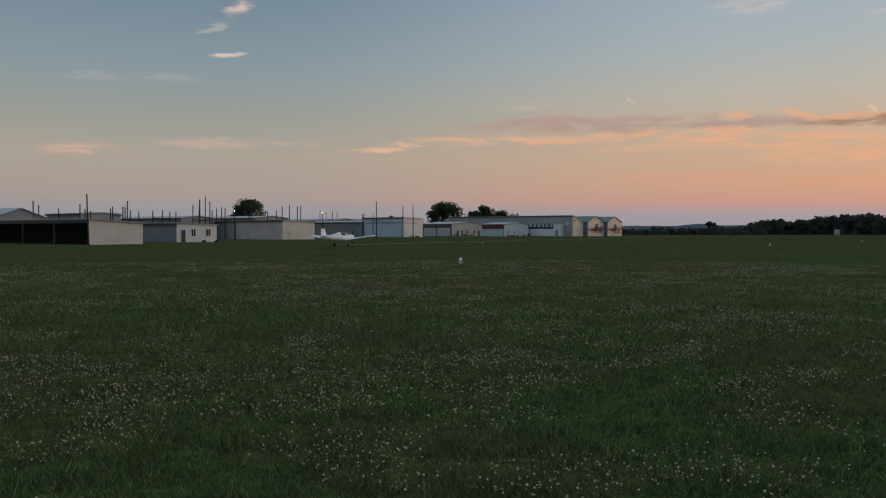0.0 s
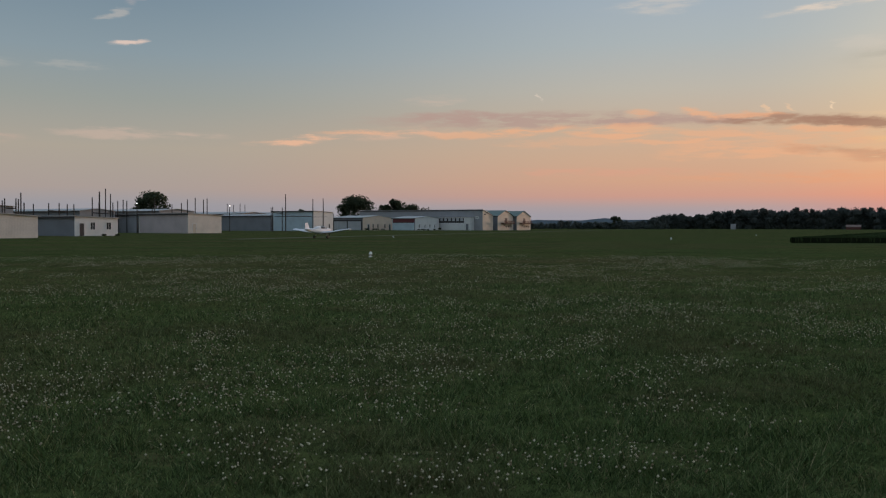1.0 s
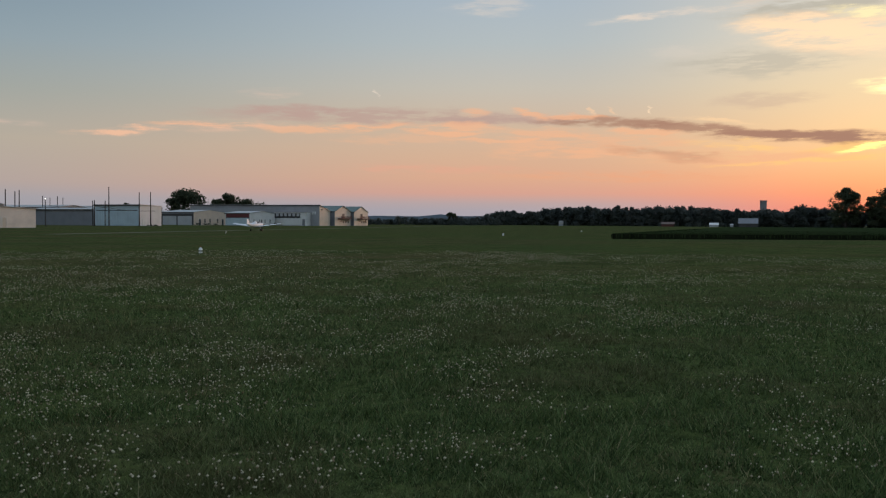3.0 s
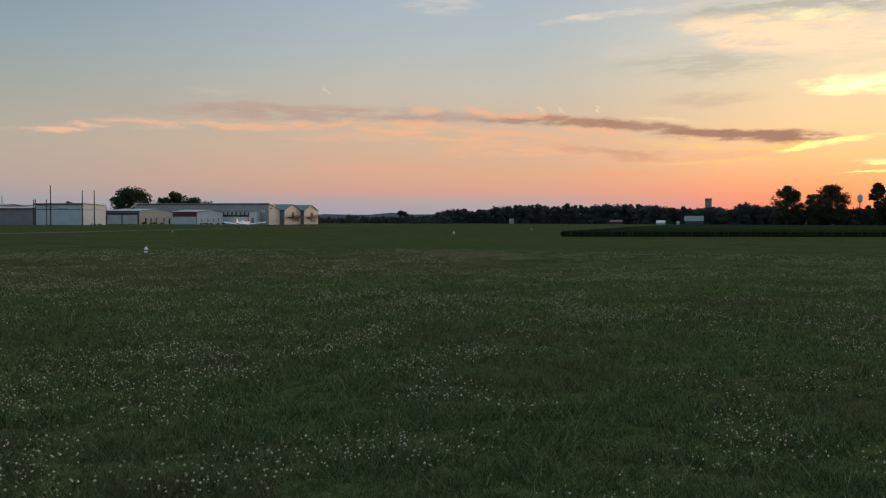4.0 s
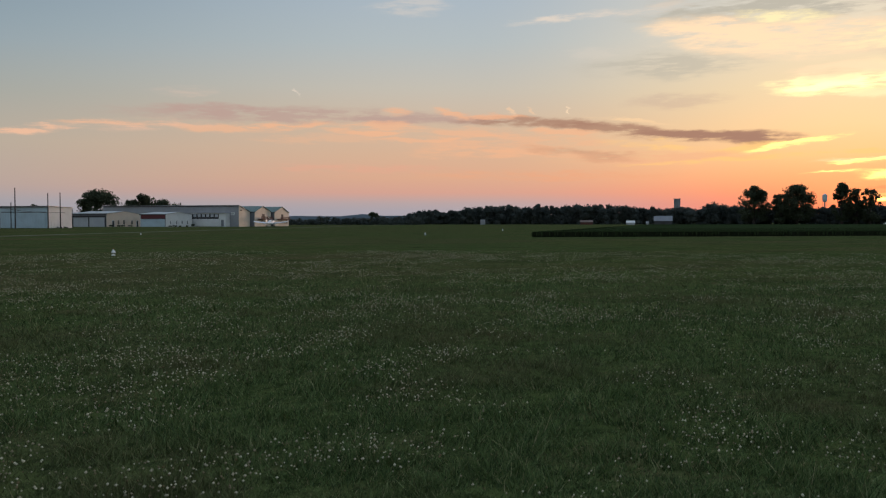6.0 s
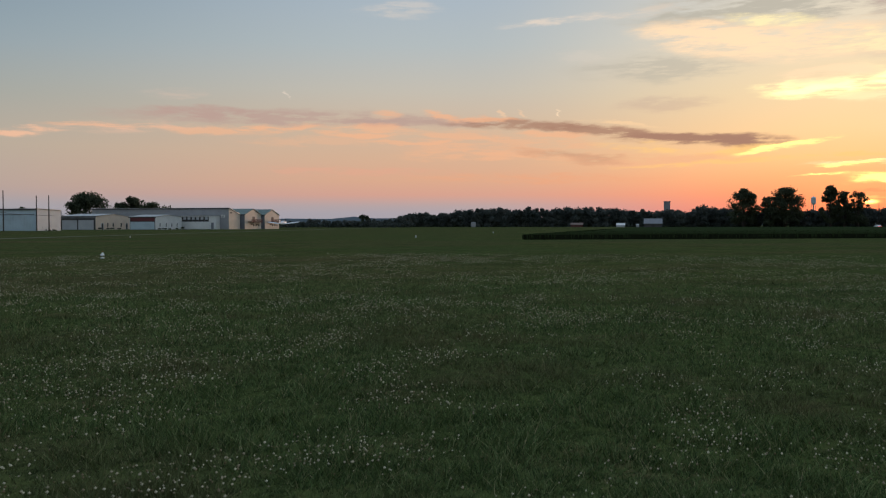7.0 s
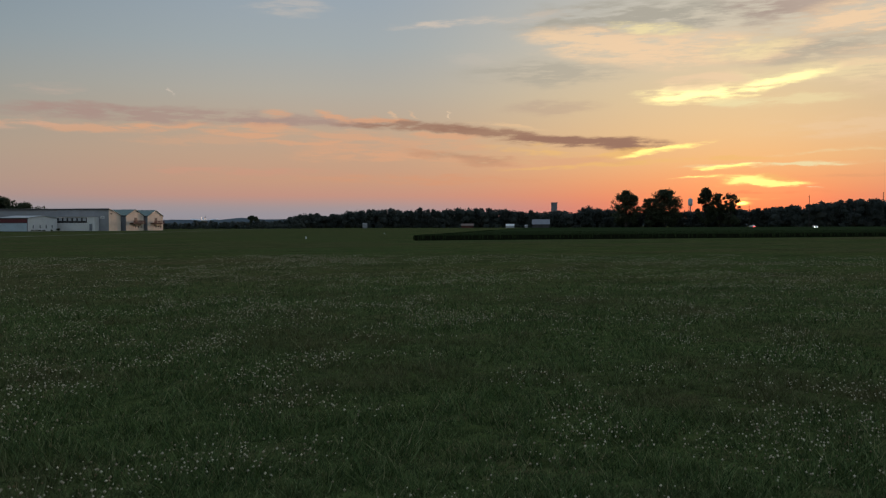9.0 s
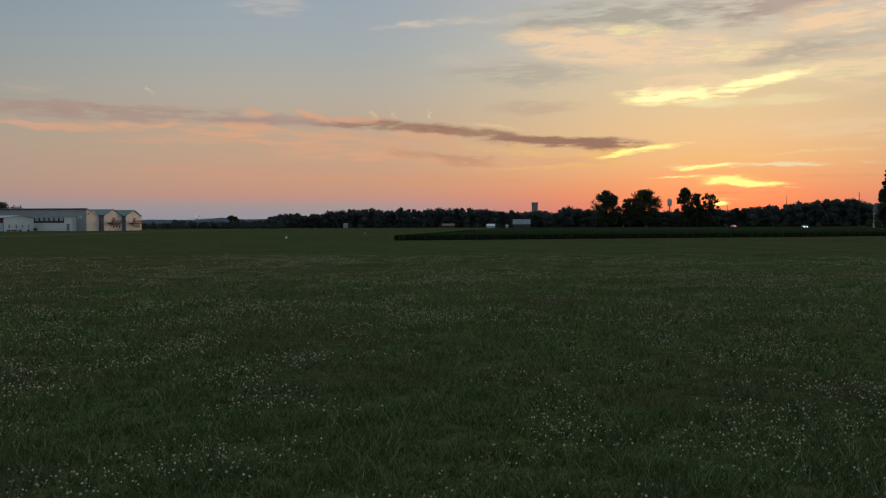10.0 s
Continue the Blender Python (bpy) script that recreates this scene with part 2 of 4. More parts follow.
M = {
    "cream": material("cream_metal", (0.80, 0.73, 0.64), 0.55, ribs=3.0, bump=0.25, grain=0.15, stain=0.3),
    "white": material("white_metal", (0.84, 0.83, 0.80), 0.5, ribs=3.0, bump=0.2, grain=0.12, stain=0.22),
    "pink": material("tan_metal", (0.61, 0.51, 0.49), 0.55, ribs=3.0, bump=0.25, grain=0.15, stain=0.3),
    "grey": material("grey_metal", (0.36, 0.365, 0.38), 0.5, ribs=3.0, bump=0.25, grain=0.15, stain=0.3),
    "door": material("light_grey_metal", (0.52, 0.52, 0.53), 0.5, ribs=3.0, bump=0.2, grain=0.1, stain=0.2),
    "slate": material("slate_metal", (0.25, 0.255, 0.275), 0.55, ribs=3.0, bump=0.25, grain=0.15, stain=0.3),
    "blue": material("pale_blue_metal", (0.55, 0.66, 0.71), 0.5, ribs=3.0, bump=0.25, grain=0.12, stain=0.25),
    "peach": material("peach_stucco", (0.86, 0.67, 0.52), 0.85, grain=0.15, bump=0.1, stain=0.2),
    "maroon": material("maroon_metal", (0.16, 0.03, 0.035), 0.5, ribs=3.0, bump=0.2, stain=0.2),
    "beige": material("beige_metal", (0.68, 0.59, 0.48), 0.6, ribs=3.0, bump=0.2, grain=0.1, stain=0.25),
    "rust": material("red_brown_timber", (0.13, 0.045, 0.035), 0.8, grain=0.4, scale=5, stain=0.4),
    "green": material("green_roof", (0.11, 0.17, 0.15), 0.5, ribs=2.0, bump=0.3, stain=0.3),
    "roof": material("galvanised_roof", (0.48, 0.48, 0.48), 0.38, metal=0.35, ribs=2.0, bump=0.3, grain=0.25, stain=0.4),
    "tin": material("rusty_roof", (0.20, 0.13, 0.10), 0.7, grain=0.4, scale=1.5, stain=0.4),
    "shade_black": material("painted_interior_shade", (0.012, 0.012, 0.013), 0.9),
    "pane": material("window_glass", (0.03, 0.035, 0.04), 0.12),
    "wood": material("weathered_post", (0.055, 0.045, 0.04), 0.9, grain=0.4, scale=9, stretch=(1, 1, 0.1)),
    "steel": material("steel", (0.35, 0.36, 0.38), 0.45, metal=0.7, grain=0.2),
    "trim": material("dark_trim", (0.05, 0.045, 0.045), 0.6),
    "paint": material("aircraft_white", (0.86, 0.87, 0.88), 0.5, gloss=0.25, stain=0.06, stain_scale=1.5),
    "canopy": material("tinted_canopy", (0.03, 0.04, 0.05), 0.3),
    "rubber": material("rubber", (0.02, 0.02, 0.02), 0.85),
    "redpaint": material("red_paint", (0.35, 0.03, 0.02), 0.4),
    "markerwhite": material("marker_white", (0.85, 0.85, 0.82), 0.6, stain=0.2, stain_scale=6),
    "orange": material("marker_orange", (0.75, 0.16, 0.04), 0.6),
    "bark": material("bark", (0.05, 0.04, 0.032), 0.95, grain=0.5, scale=6, stretch=(1, 1, 0.2), bump=0.4),
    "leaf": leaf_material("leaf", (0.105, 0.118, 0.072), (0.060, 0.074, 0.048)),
    # leaf made greyer and bluer: distance haze put into the colour
    "hazed_leaf": leaf_material("hazed_leaf", (0.105, 0.118, 0.105), (0.080, 0.092, 0.086), 0.4),
    "crop": material("crop_leaf", (0.046, 0.066, 0.027), 0.8, rand=0.6, second=(0.024, 0.036, 0.015, 1), gloss=0.0),
    "shaded_stems": material("crop_stems_in_shade", (0.022, 0.026, 0.014), 1.0, gloss=0.0, grain=0.5, scale=5, stretch=(1, 1, 0.2)),
    "gravel": material("gravel", (0.17, 0.165, 0.115), 0.95, gloss=0.05, grain=0.4, scale=8, stain=0.5),
    "lamp": material("lamp_glow", (1.0, 0.93, 0.8), 0.3, glow=10.0),
    "dusk_wall": material("dark_boarding", (0.09, 0.085, 0.085), 0.85, grain=0.3, scale=3, stain=0.3),
    "bulb": material("bulb_glow", (1.0, 0.97, 0.9), 0.3, glow=3.0),
    "tail": material("tail_glow", (1.0, 0.05, 0.02), 0.3, glow=8.0),
    # blue-grey of the wooded ridge is haze painted into its base colour
    "hill": material("hazed_hill", (0.10, 0.13, 0.15), 1.0, stain=0.4, stain_scale=0.01, grain=0.3, scale=0.05),
}


def ground_material():
    m = bpy.data.materials.new("meadow")
    m.use_nodes = True
    nt = m.node_tree
    N, L = nt.nodes.new, nt.links.new
    p = nt.nodes["Principled BSDF"]
    p.inputs["Roughness"].default_value = 1.0
    p.inputs["Specular IOR Level"].default_value = 0.0
    tc = N("ShaderNodeTexCoord")

    def tex(s, d, stretch=(1, 1, 1), rz=0.0, rough=0.6):
        mp = N("ShaderNodeMapping")
        mp.inputs["Scale"].default_value = stretch
        mp.inputs["Rotation"].default_value = (0, 0, rz)
        L(tc.outputs["Object"], mp.inputs[0])
        n = N("ShaderNodeTexNoise")
        n.inputs["Scale"].default_value, n.inputs["Detail"].default_value, n.inputs["Roughness"].default_value = s, d, rough
        L(mp.outputs[0], n.inputs[0])
        return n.outputs[0]

    def rng(v, a, b, hi=1.0):
        n = N("ShaderNodeMapRange")
        L(v, n.inputs[0])
        n.inputs[1].default_value, n.inputs[2].default_value, n.inputs[4].default_value = a, b, hi
        return n.outputs[0]

    def mixed(fac, a, b):
        n = N("ShaderNodeMix")
        n.data_type = "RGBA"
        for s, v in ((n.inputs[0], fac), (n.inputs[6], a), (n.inputs[7], b)):
            if isinstance(v, tuple):
                s.default_value = v
            else:
                L(v, s)
        return n.outputs[2]

    c = mixed(rng(tex(0.06, 5), 0.35, 0.68), GRASS_A, GRASS_B)
    c = mixed(rng(tex(0.25, 6, (1, 1, 1)), 0.42, 0.72, 0.7), c, GRASS_C)
    c = mixed(rng(tex(0.10, 5, (0.25, 1, 1), radians(26)), 0.46, 0.66, 0.8), c, GRASS_D)
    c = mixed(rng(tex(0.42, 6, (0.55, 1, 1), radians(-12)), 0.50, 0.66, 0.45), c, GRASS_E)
    c = mixed(rng(tex(0.9, 6, rough=0.7), 0.52, 0.64, 0.7), c, GRASS_D)
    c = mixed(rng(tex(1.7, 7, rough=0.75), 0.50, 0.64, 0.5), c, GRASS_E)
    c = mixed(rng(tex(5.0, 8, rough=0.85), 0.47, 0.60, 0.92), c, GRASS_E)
    L(c, p.inputs["Base Color"])
    b = N("ShaderNodeBump")
    b.inputs["Strength"].default_value, b.inputs["Distance"].default_value = 0.4, 0.06
    L(tex(9, 8, rough=0.75), b.inputs["Height"])
    L(b.outputs[0], p.inputs["Normal"])
    return m


def blade_material():
    """Blades from dark to pale green, a few of them straw, browner in dry patches."""
    m = bpy.data.materials.new("grass_blade")
    m.use_nodes = True
    nt = m.node_tree
    N, L = nt.nodes.new, nt.links.new
    p = nt.nodes["Principled BSDF"]
    p.inputs["Roughness"].default_value, p.inputs["Specular IOR Level"].default_value = 0.8, 0.08
    geo, ramp = N("ShaderNodeNewGeometry"), N("ShaderNodeValToRGB")
    L(geo.outputs["Random Per Island"], ramp.inputs[0])
    stops = [(0.0, (0.030, 0.046, 0.018)), (0.4, (0.078, 0.124, 0.040)), (0.74, (0.135, 0.195, 0.066)), (0.92, (0.225, 0.260, 0.112)), (1.0, (0.34, 0.28, 0.15))]
    e = ramp.color_ramp.elements
    while len(e) < len(stops):
        e.new(0.5)
    for q, (at, c) in zip(e, stops):
        q.position, q.color = at, c + (1,)
    tc, n, r, mx = N("ShaderNodeTexCoord"), N("ShaderNodeTexNoise"), N("ShaderNodeMapRange"), N("ShaderNodeMix")
    n.inputs["Scale"].default_value, n.inputs["Detail"].default_value = 0.28, 5
    L(tc.outputs["Object"], n.inputs[0])
    L(n.outputs[0], r.inputs[0])
    r.inputs[1].default_value, r.inputs[2].default_value, r.inputs[4].default_value = 0.46, 0.68, 0.75
    mx.data_type = "RGBA"
    L(r.outputs[0], mx.inputs[0])
    L(ramp.outputs[0], mx.inputs[6])
    mx.inputs[7].default_value = (0.135, 0.112, 0.056, 1)
    L(mx.outputs[2], p.inputs["Base Color"])
    return m


GRASS_A, GRASS_B, GRASS_C = (0.104, 0.122, 0.038, 1), (0.076, 0.116, 0.038, 1), (0.112, 0.130, 0.046, 1)
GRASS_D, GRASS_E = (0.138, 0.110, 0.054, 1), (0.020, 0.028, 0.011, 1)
M["ground"] = ground_material()
M["blade"] = blade_material()
M["flower"] = material("clover_head", (0.66, 0.60, 0.44), 0.9, rand=1.0, second=(0.16, 0.12, 0.06, 1), gloss=0.1, stain=0.0)

# ---- mesh helpers ----


def box(bm, x0, y0, z0, x1, y1, z1):
    v = [bm.verts.new((x, y, z)) for z in (z0, z1) for x, y in ((x0, y0), (x1, y0), (x1, y1), (x0, y1))]
    for f in ((3, 2, 1, 0), (4, 5, 6, 7), (0, 1, 5, 4), (1, 2, 6, 5), (2, 3, 7, 6), (3, 0, 4, 7)):
        bm.faces.new([v[i] for i in f])


def boxes(*args):
    bm = bmesh.new()
    for a in args:
        box(bm, *a)
    return bm


def prism(outline, y0, y1):
    """An outline in x and z, drawn out along y."""
    bm = bmesh.new()
    a = [bm.verts.new((x, y0, z)) for x, z in outline]
    b = [bm.verts.new((x, y1, z)) for x, z in outline]
    bm.faces.new(a)
    bm.faces.new(b[::-1])
    n = len(a)
    for i in range(n):
        bm.faces.new((a[i], b[i], b[(i + 1) % n], a[(i + 1) % n]))
    bmesh.ops.recalc_face_normals(bm, faces=bm.faces)
    return bm


def tube(points, radii, sides=8, bm=None):
    bm = bm or bmesh.new()
    rings = []
    for i, (q, r) in enumerate(zip(points, radii)):
        q = Vector(q)
        way = (Vector(points[min(i + 1, len(points) - 1)]) - Vector(points[max(i - 1, 0)])).normalized()
        side = way.cross(Vector((0.13, 0.21, 0.97)) if abs(way.z) < 0.9 else Vector((1, 0.1, 0))).normalized()
        up = side.cross(way)
        rings.append([bm.verts.new(q + r * (math.cos(k * math.tau / sides) * side + math.sin(k * math.tau / sides) * up)) for k in range(sides)])
    for a, b in zip(rings, rings[1:]):
        for k in range(sides):
            bm.faces.new((a[k], a[(k + 1) % sides], b[(k + 1) % sides], b[k]))
    bm.faces.new(rings[0][::-1])
    bm.faces.new(rings[-1])
    bmesh.ops.recalc_face_normals(bm, faces=bm.faces)
    return bm


def mesh_of(name, bm, mat, smooth=False):
    me = bpy.data.meshes.new(name)
    bm.to_mesh(me)
    bm.free()
    me.materials.append(mat)
    if smooth:
        me.shade_smooth()
    return me


def part(name, bm, mat, parent, label="", smooth=False):
    ob = new(name, mesh_of(name, bm, mat, smooth))
    ob.parent = parent
    if label:
        tagged(ob, label)
    return ob


def empty(name, m, label, category, group=""):
    ob = new(name)
    ob.matrix_world = m
    return tagged(ob, label, category, group)


def raw_mesh(name, verts, faces, mat):
    me = bpy.data.meshes.new(name)
    me.from_pydata(verts, [], faces)
    me.materials.append(mat)
    return me

# ---- the ground ----


def disc_ground():
    bm = bmesh.new()
    rings = [0, 3, 8, 20, 50, 120, 300, 700, 1600, 4200]
    n = 64
    prev = None
    for r in rings:
        row = [bm.verts.new((0, 0, 0))] if r == 0 else [bm.verts.new((r * math.cos(k * math.tau / n), r * math.sin(k * math.tau / n), 0)) for k in range(n)]
        if prev:
            for k in range(n):
                j = (k + 1) % n
                bm.faces.new((prev[0], row[k], row[j]) if len(prev) == 1 else (prev[k], row[k], row[j], prev[j]))
        prev = row
    return bm


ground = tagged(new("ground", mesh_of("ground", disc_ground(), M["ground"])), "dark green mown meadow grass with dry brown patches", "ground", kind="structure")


def strip(name, bearing0, dist0, heading, length, width, mat, z, label, category):
    a = spot(bearing0, dist0)
    d = Vector((math.sin(radians(heading)), math.cos(radians(heading)), 0))
    n = Vector((d.y, -d.x, 0))
    rnd = random.Random(5)
    bm = bmesh.new()
    prev = None
    steps = int(length / 6)
    for i in range(steps + 1):
        w = width / 2 * (0.8 + 0.4 * rnd.random())
        q = a + d * (length * i / steps)
        row = [bm.verts.new(q - n * w + Vector((0, 0, z))), bm.verts.new(q + n * w + Vector((0, 0, z)))]
        if prev:
            bm.faces.new((prev[0], prev[1], row[1], row[0]))
        prev = row
    return tagged(new(name, mesh_of(name, bm, mat)), label, category, kind="structure")


strip("track", -8.0, 107, 25.7, 560, 2.2, M["gravel"], 0.012, "pale worn gravel track along the grass runway", "track")

# ---- hangars: local x runs along the end wall, local y along the long wall ----
TURN = 52.0


def at_corner(x, y):
    return pose(x, y, 0, 0, 0, TURN)


# side_mat is mostly darker than end_mat: shade on the long walls, put into colour.
def hangar(x, y, wide, long, eave, end_mat, side_mat, roof_mat, label, rise=0.5, style="gable", name="hangar", open_side=False):
    th = empty(name, at_corner(x, y), label, "hangar", "hangars along the airfield")
    t = 0.2
    if style == "gable":
        end = [(0, 0), (wide, 0), (wide, eave), (wide / 2, eave + rise), (0, eave)]
    else:
        end = [(0, 0), (wide, 0), (wide, eave - rise), (0, eave)]
    part("end_wall", prism(end, 0, t), end_mat, th)
    part("end_wall", prism(end, long - t, long), end_mat, th)
    far_eave = eave if style == "gable" else eave - rise
    if open_side:
        n = max(1, round(long / 9))
        for i in range(n + 1):
            yy = t + (long - 2 * t) * i / n
            part("post", boxes((0, max(t, yy - 0.12), 0, 0.25, min(long - t, yy + 0.12), eave - 0.4)), M["trim"], th)
        part("header", boxes((0, t, eave - 0.45, 0.22, long - t, eave)), side_mat, th)
        # Partition, lining and floor are near black: the interior's shade painted on.
        part("partition", boxes((wide * 0.85, t, 0, wide * 0.85 + 0.1, long - t, far_eave - 0.2)), M["shade_black"], th, "inner partition painted black to stand for shade")
        part("shade_lining", boxes((0.3, t + 0.01, 0.03, wide * 0.84, t + 0.06, far_eave - 0.2)), M["shade_black"], th)
        part("floor", boxes((0.1, t, 0.004, wide * 0.84, long - t, 0.03)), M["shade_black"], th)
    else:
        part("side_wall", boxes((0, t, 0, t, long - t, eave)), side_mat, th)
    part("side_wall", boxes((wide - t, t, 0, wide, long - t, far_eave)), side_mat, th)
    o, k = 0.3, 0.12
    if style == "gable":
        s = rise / (wide / 2)
        roof = [(-o, eave - o * s), (wide / 2, eave + rise), (wide + o, eave - o * s), (wide + o, eave - o * s + k), (wide / 2, eave + rise + k), (-o, eave - o * s + k)]
    else:
        s = rise / wide
        roof = [(-o, eave + o * s), (wide + o, eave - rise - o * s), (wide + o, eave - rise - o * s + k), (-o, eave + o * s + k)]
    part("roof", prism([(a, b + 0.01) for a, b in roof], -o, long + o), roof_mat, th)
    part("fascia", boxes((-o - 0.06, -o, eave - 0.28, -o - 0.005, long + o, eave - 0.02)), M["trim"], th)
    return th


def end_door(th, x, w=0.95, h=2.05, mat=None, name="door"):
    d = part(name, boxes((x, -0.05, 0.02, x + w, -0.005, h)), mat or M["trim"], th)
    part("door_frame", boxes((x - 0.1, -0.07, 0, x - 0.004, -0.004, h + 0.1), (x + w + 0.004, -0.07, 0, x + w + 0.1, -0.004, h + 0.1), (x - 0.004, -0.07, h + 0.004, x + w + 0.004, -0.004, h + 0.1)), M["white"], d)
    part("handle", boxes((x + w - 0.15, -0.10, 0.98, x + w - 0.08, -0.052, 1.1)), M["steel"], d)


def end_window(th, x, z, w=1.0, h=1.2, frame_mat=None):
    win = part("window", boxes((x, -0.04, z, x + w, -0.005, z + h)), M["pane"], th, "dark glass pane")
    f = 0.1
    part("window_frame", boxes((x - f, -0.07, z - f, x - 0.003, -0.004, z + h + f), (x + w + 0.003, -0.07, z - f, x + w + f, -0.004, z + h + f),
                               (x - 0.003, -0.07, z - f, x + w + 0.003, -0.004, z - 0.003), (x - 0.003, -0.07, z + h + 0.003, x + w + 0.003, -0.004, z + h + f)), frame_mat or M["white"], win)
    part("mullion", boxes((x + w / 2 - 0.03, -0.065, z, x + w / 2 + 0.03, -0.042, z + h)), frame_mat or M["white"], win)


def side_doors(th, y0, y1, h, leaves, mat, band=None, band_h=1.0):
    """Sliding hangar doors on the long wall."""
    w = (y1 - y0) / leaves
    for i in range(leaves):
        x = -0.06 if i % 2 else -0.13
        leaf = part("hangar_door", boxes((x - 0.06, y0 + i * w + 0.03, 0.05, x, y0 + (i + 1) * w - 0.03, h)), mat, th)
        part("rib", boxes(*[(x - 0.10, y0 + (i + k) * w - 0.05, 0.06, x - 0.061, y0 + (i + k) * w + 0.05, h - 0.02) for k in (0.25, 0.5, 0.75)]), mat, leaf)
    part("door_rail", boxes((-0.24, y0, h + 0.02, -0.004, y1, h + 0.2)), M["trim"], th)
    if band:
        part("fascia_band", boxes((-0.10, y0, h + 0.22, -0.004, y1, h + 0.22 + band_h)), band, th)


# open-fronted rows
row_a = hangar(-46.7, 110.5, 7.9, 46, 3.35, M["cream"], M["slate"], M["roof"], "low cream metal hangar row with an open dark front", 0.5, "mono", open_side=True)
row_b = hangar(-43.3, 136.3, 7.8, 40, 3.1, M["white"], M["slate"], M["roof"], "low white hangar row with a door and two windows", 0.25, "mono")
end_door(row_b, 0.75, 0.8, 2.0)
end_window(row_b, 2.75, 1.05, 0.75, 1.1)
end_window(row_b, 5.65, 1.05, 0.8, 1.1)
# Tan sides and a cream end: sunset light and shade held in the colour.
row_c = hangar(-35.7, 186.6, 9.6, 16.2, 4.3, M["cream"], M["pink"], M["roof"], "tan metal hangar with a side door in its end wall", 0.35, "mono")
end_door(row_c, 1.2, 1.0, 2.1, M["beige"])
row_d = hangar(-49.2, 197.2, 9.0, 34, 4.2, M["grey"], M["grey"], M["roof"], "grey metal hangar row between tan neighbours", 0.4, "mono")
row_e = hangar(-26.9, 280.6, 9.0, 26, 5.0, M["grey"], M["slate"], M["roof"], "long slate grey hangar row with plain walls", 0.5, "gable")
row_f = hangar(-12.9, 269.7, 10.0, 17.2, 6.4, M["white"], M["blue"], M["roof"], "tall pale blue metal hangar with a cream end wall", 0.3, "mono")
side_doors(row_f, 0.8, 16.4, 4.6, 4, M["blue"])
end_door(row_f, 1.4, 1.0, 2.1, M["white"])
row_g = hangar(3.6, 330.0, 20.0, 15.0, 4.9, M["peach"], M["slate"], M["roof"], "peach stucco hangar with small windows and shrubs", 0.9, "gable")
side_doors(row_g, 0.8, 14.4, 3.5, 2, M["door"])
part("door_frame", boxes((-0.26, 0.3, 0, -0.2, 0.78, 3.5), (-0.26, 7.35, 0, -0.2, 7.85, 3.5), (-0.26, 14.42, 0, -0.2, 14.9, 3.5), (-0.3, 0.3, 3.72, -0.004, 14.9, 4.15)), M["trim"], row_g, "dark door posts and lintel")
for q, kind in ((3.0, 0), (6.2, 1), (9.4, 1), (14.2, 1), (17.4, 0)):
    if kind:
        end_window(row_g, q, 1.0, 0.8, 1.4, M["peach"])
    else:
        end_door(row_g, q, 1.1, 2.3)
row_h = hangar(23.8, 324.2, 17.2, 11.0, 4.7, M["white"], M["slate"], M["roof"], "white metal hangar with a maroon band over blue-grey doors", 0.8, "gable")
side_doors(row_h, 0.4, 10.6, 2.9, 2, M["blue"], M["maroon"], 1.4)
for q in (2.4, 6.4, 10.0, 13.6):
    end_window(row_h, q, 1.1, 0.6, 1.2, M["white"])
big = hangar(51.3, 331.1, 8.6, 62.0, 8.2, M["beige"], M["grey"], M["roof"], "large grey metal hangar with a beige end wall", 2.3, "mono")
lean = part("lean_to", boxes((-3.0, 4.0, 0, -0.01, 19.0, 5.2)), M["white"], big, "low white lean-to against the long wall")
part("fascia_strip", boxes((-3.05, 7.0, 3.0, -3.004, 18.8, 4.95)), M["trim"], lean, "dark strip under the lean-to's eave")
for i in range(6):
    part("window", boxes((-3.12, 7.4 + i * 1.9, 3.75, -3.054, 8.6 + i * 1.9, 4.9)), M["door"], lean, "pale clerestory window")
part("hangar_door", boxes((-3.12, 7.2, 0.1, -3.004, 18.7, 2.9)), M["white"], lean, "white sliding door")
part("door", boxes((-3.09, 4.9, 0.1, -3.004, 6.0, 2.6)), M["slate"], lean)
part("lean_roof", boxes((-3.35, 3.8, 5.21, -0.01, 19.2, 5.33)), M["roof"], lean)
part("sign_board", boxes((-0.08, 1.8, 4.6, -0.004, 3.4, 5.6)), M["white"], big, "small white board with plain bars")
part("bar", boxes((-0.11, 2.0, 4.85, -0.084, 3.2, 5.0), (-0.11, 2.0, 5.15, -0.084, 3.2, 5.3)), M["slate"], big)
part("wall_lamp", boxes((1.0, -0.5, 6.2, 1.5, -0.004, 6.6)), M["trim"], big)


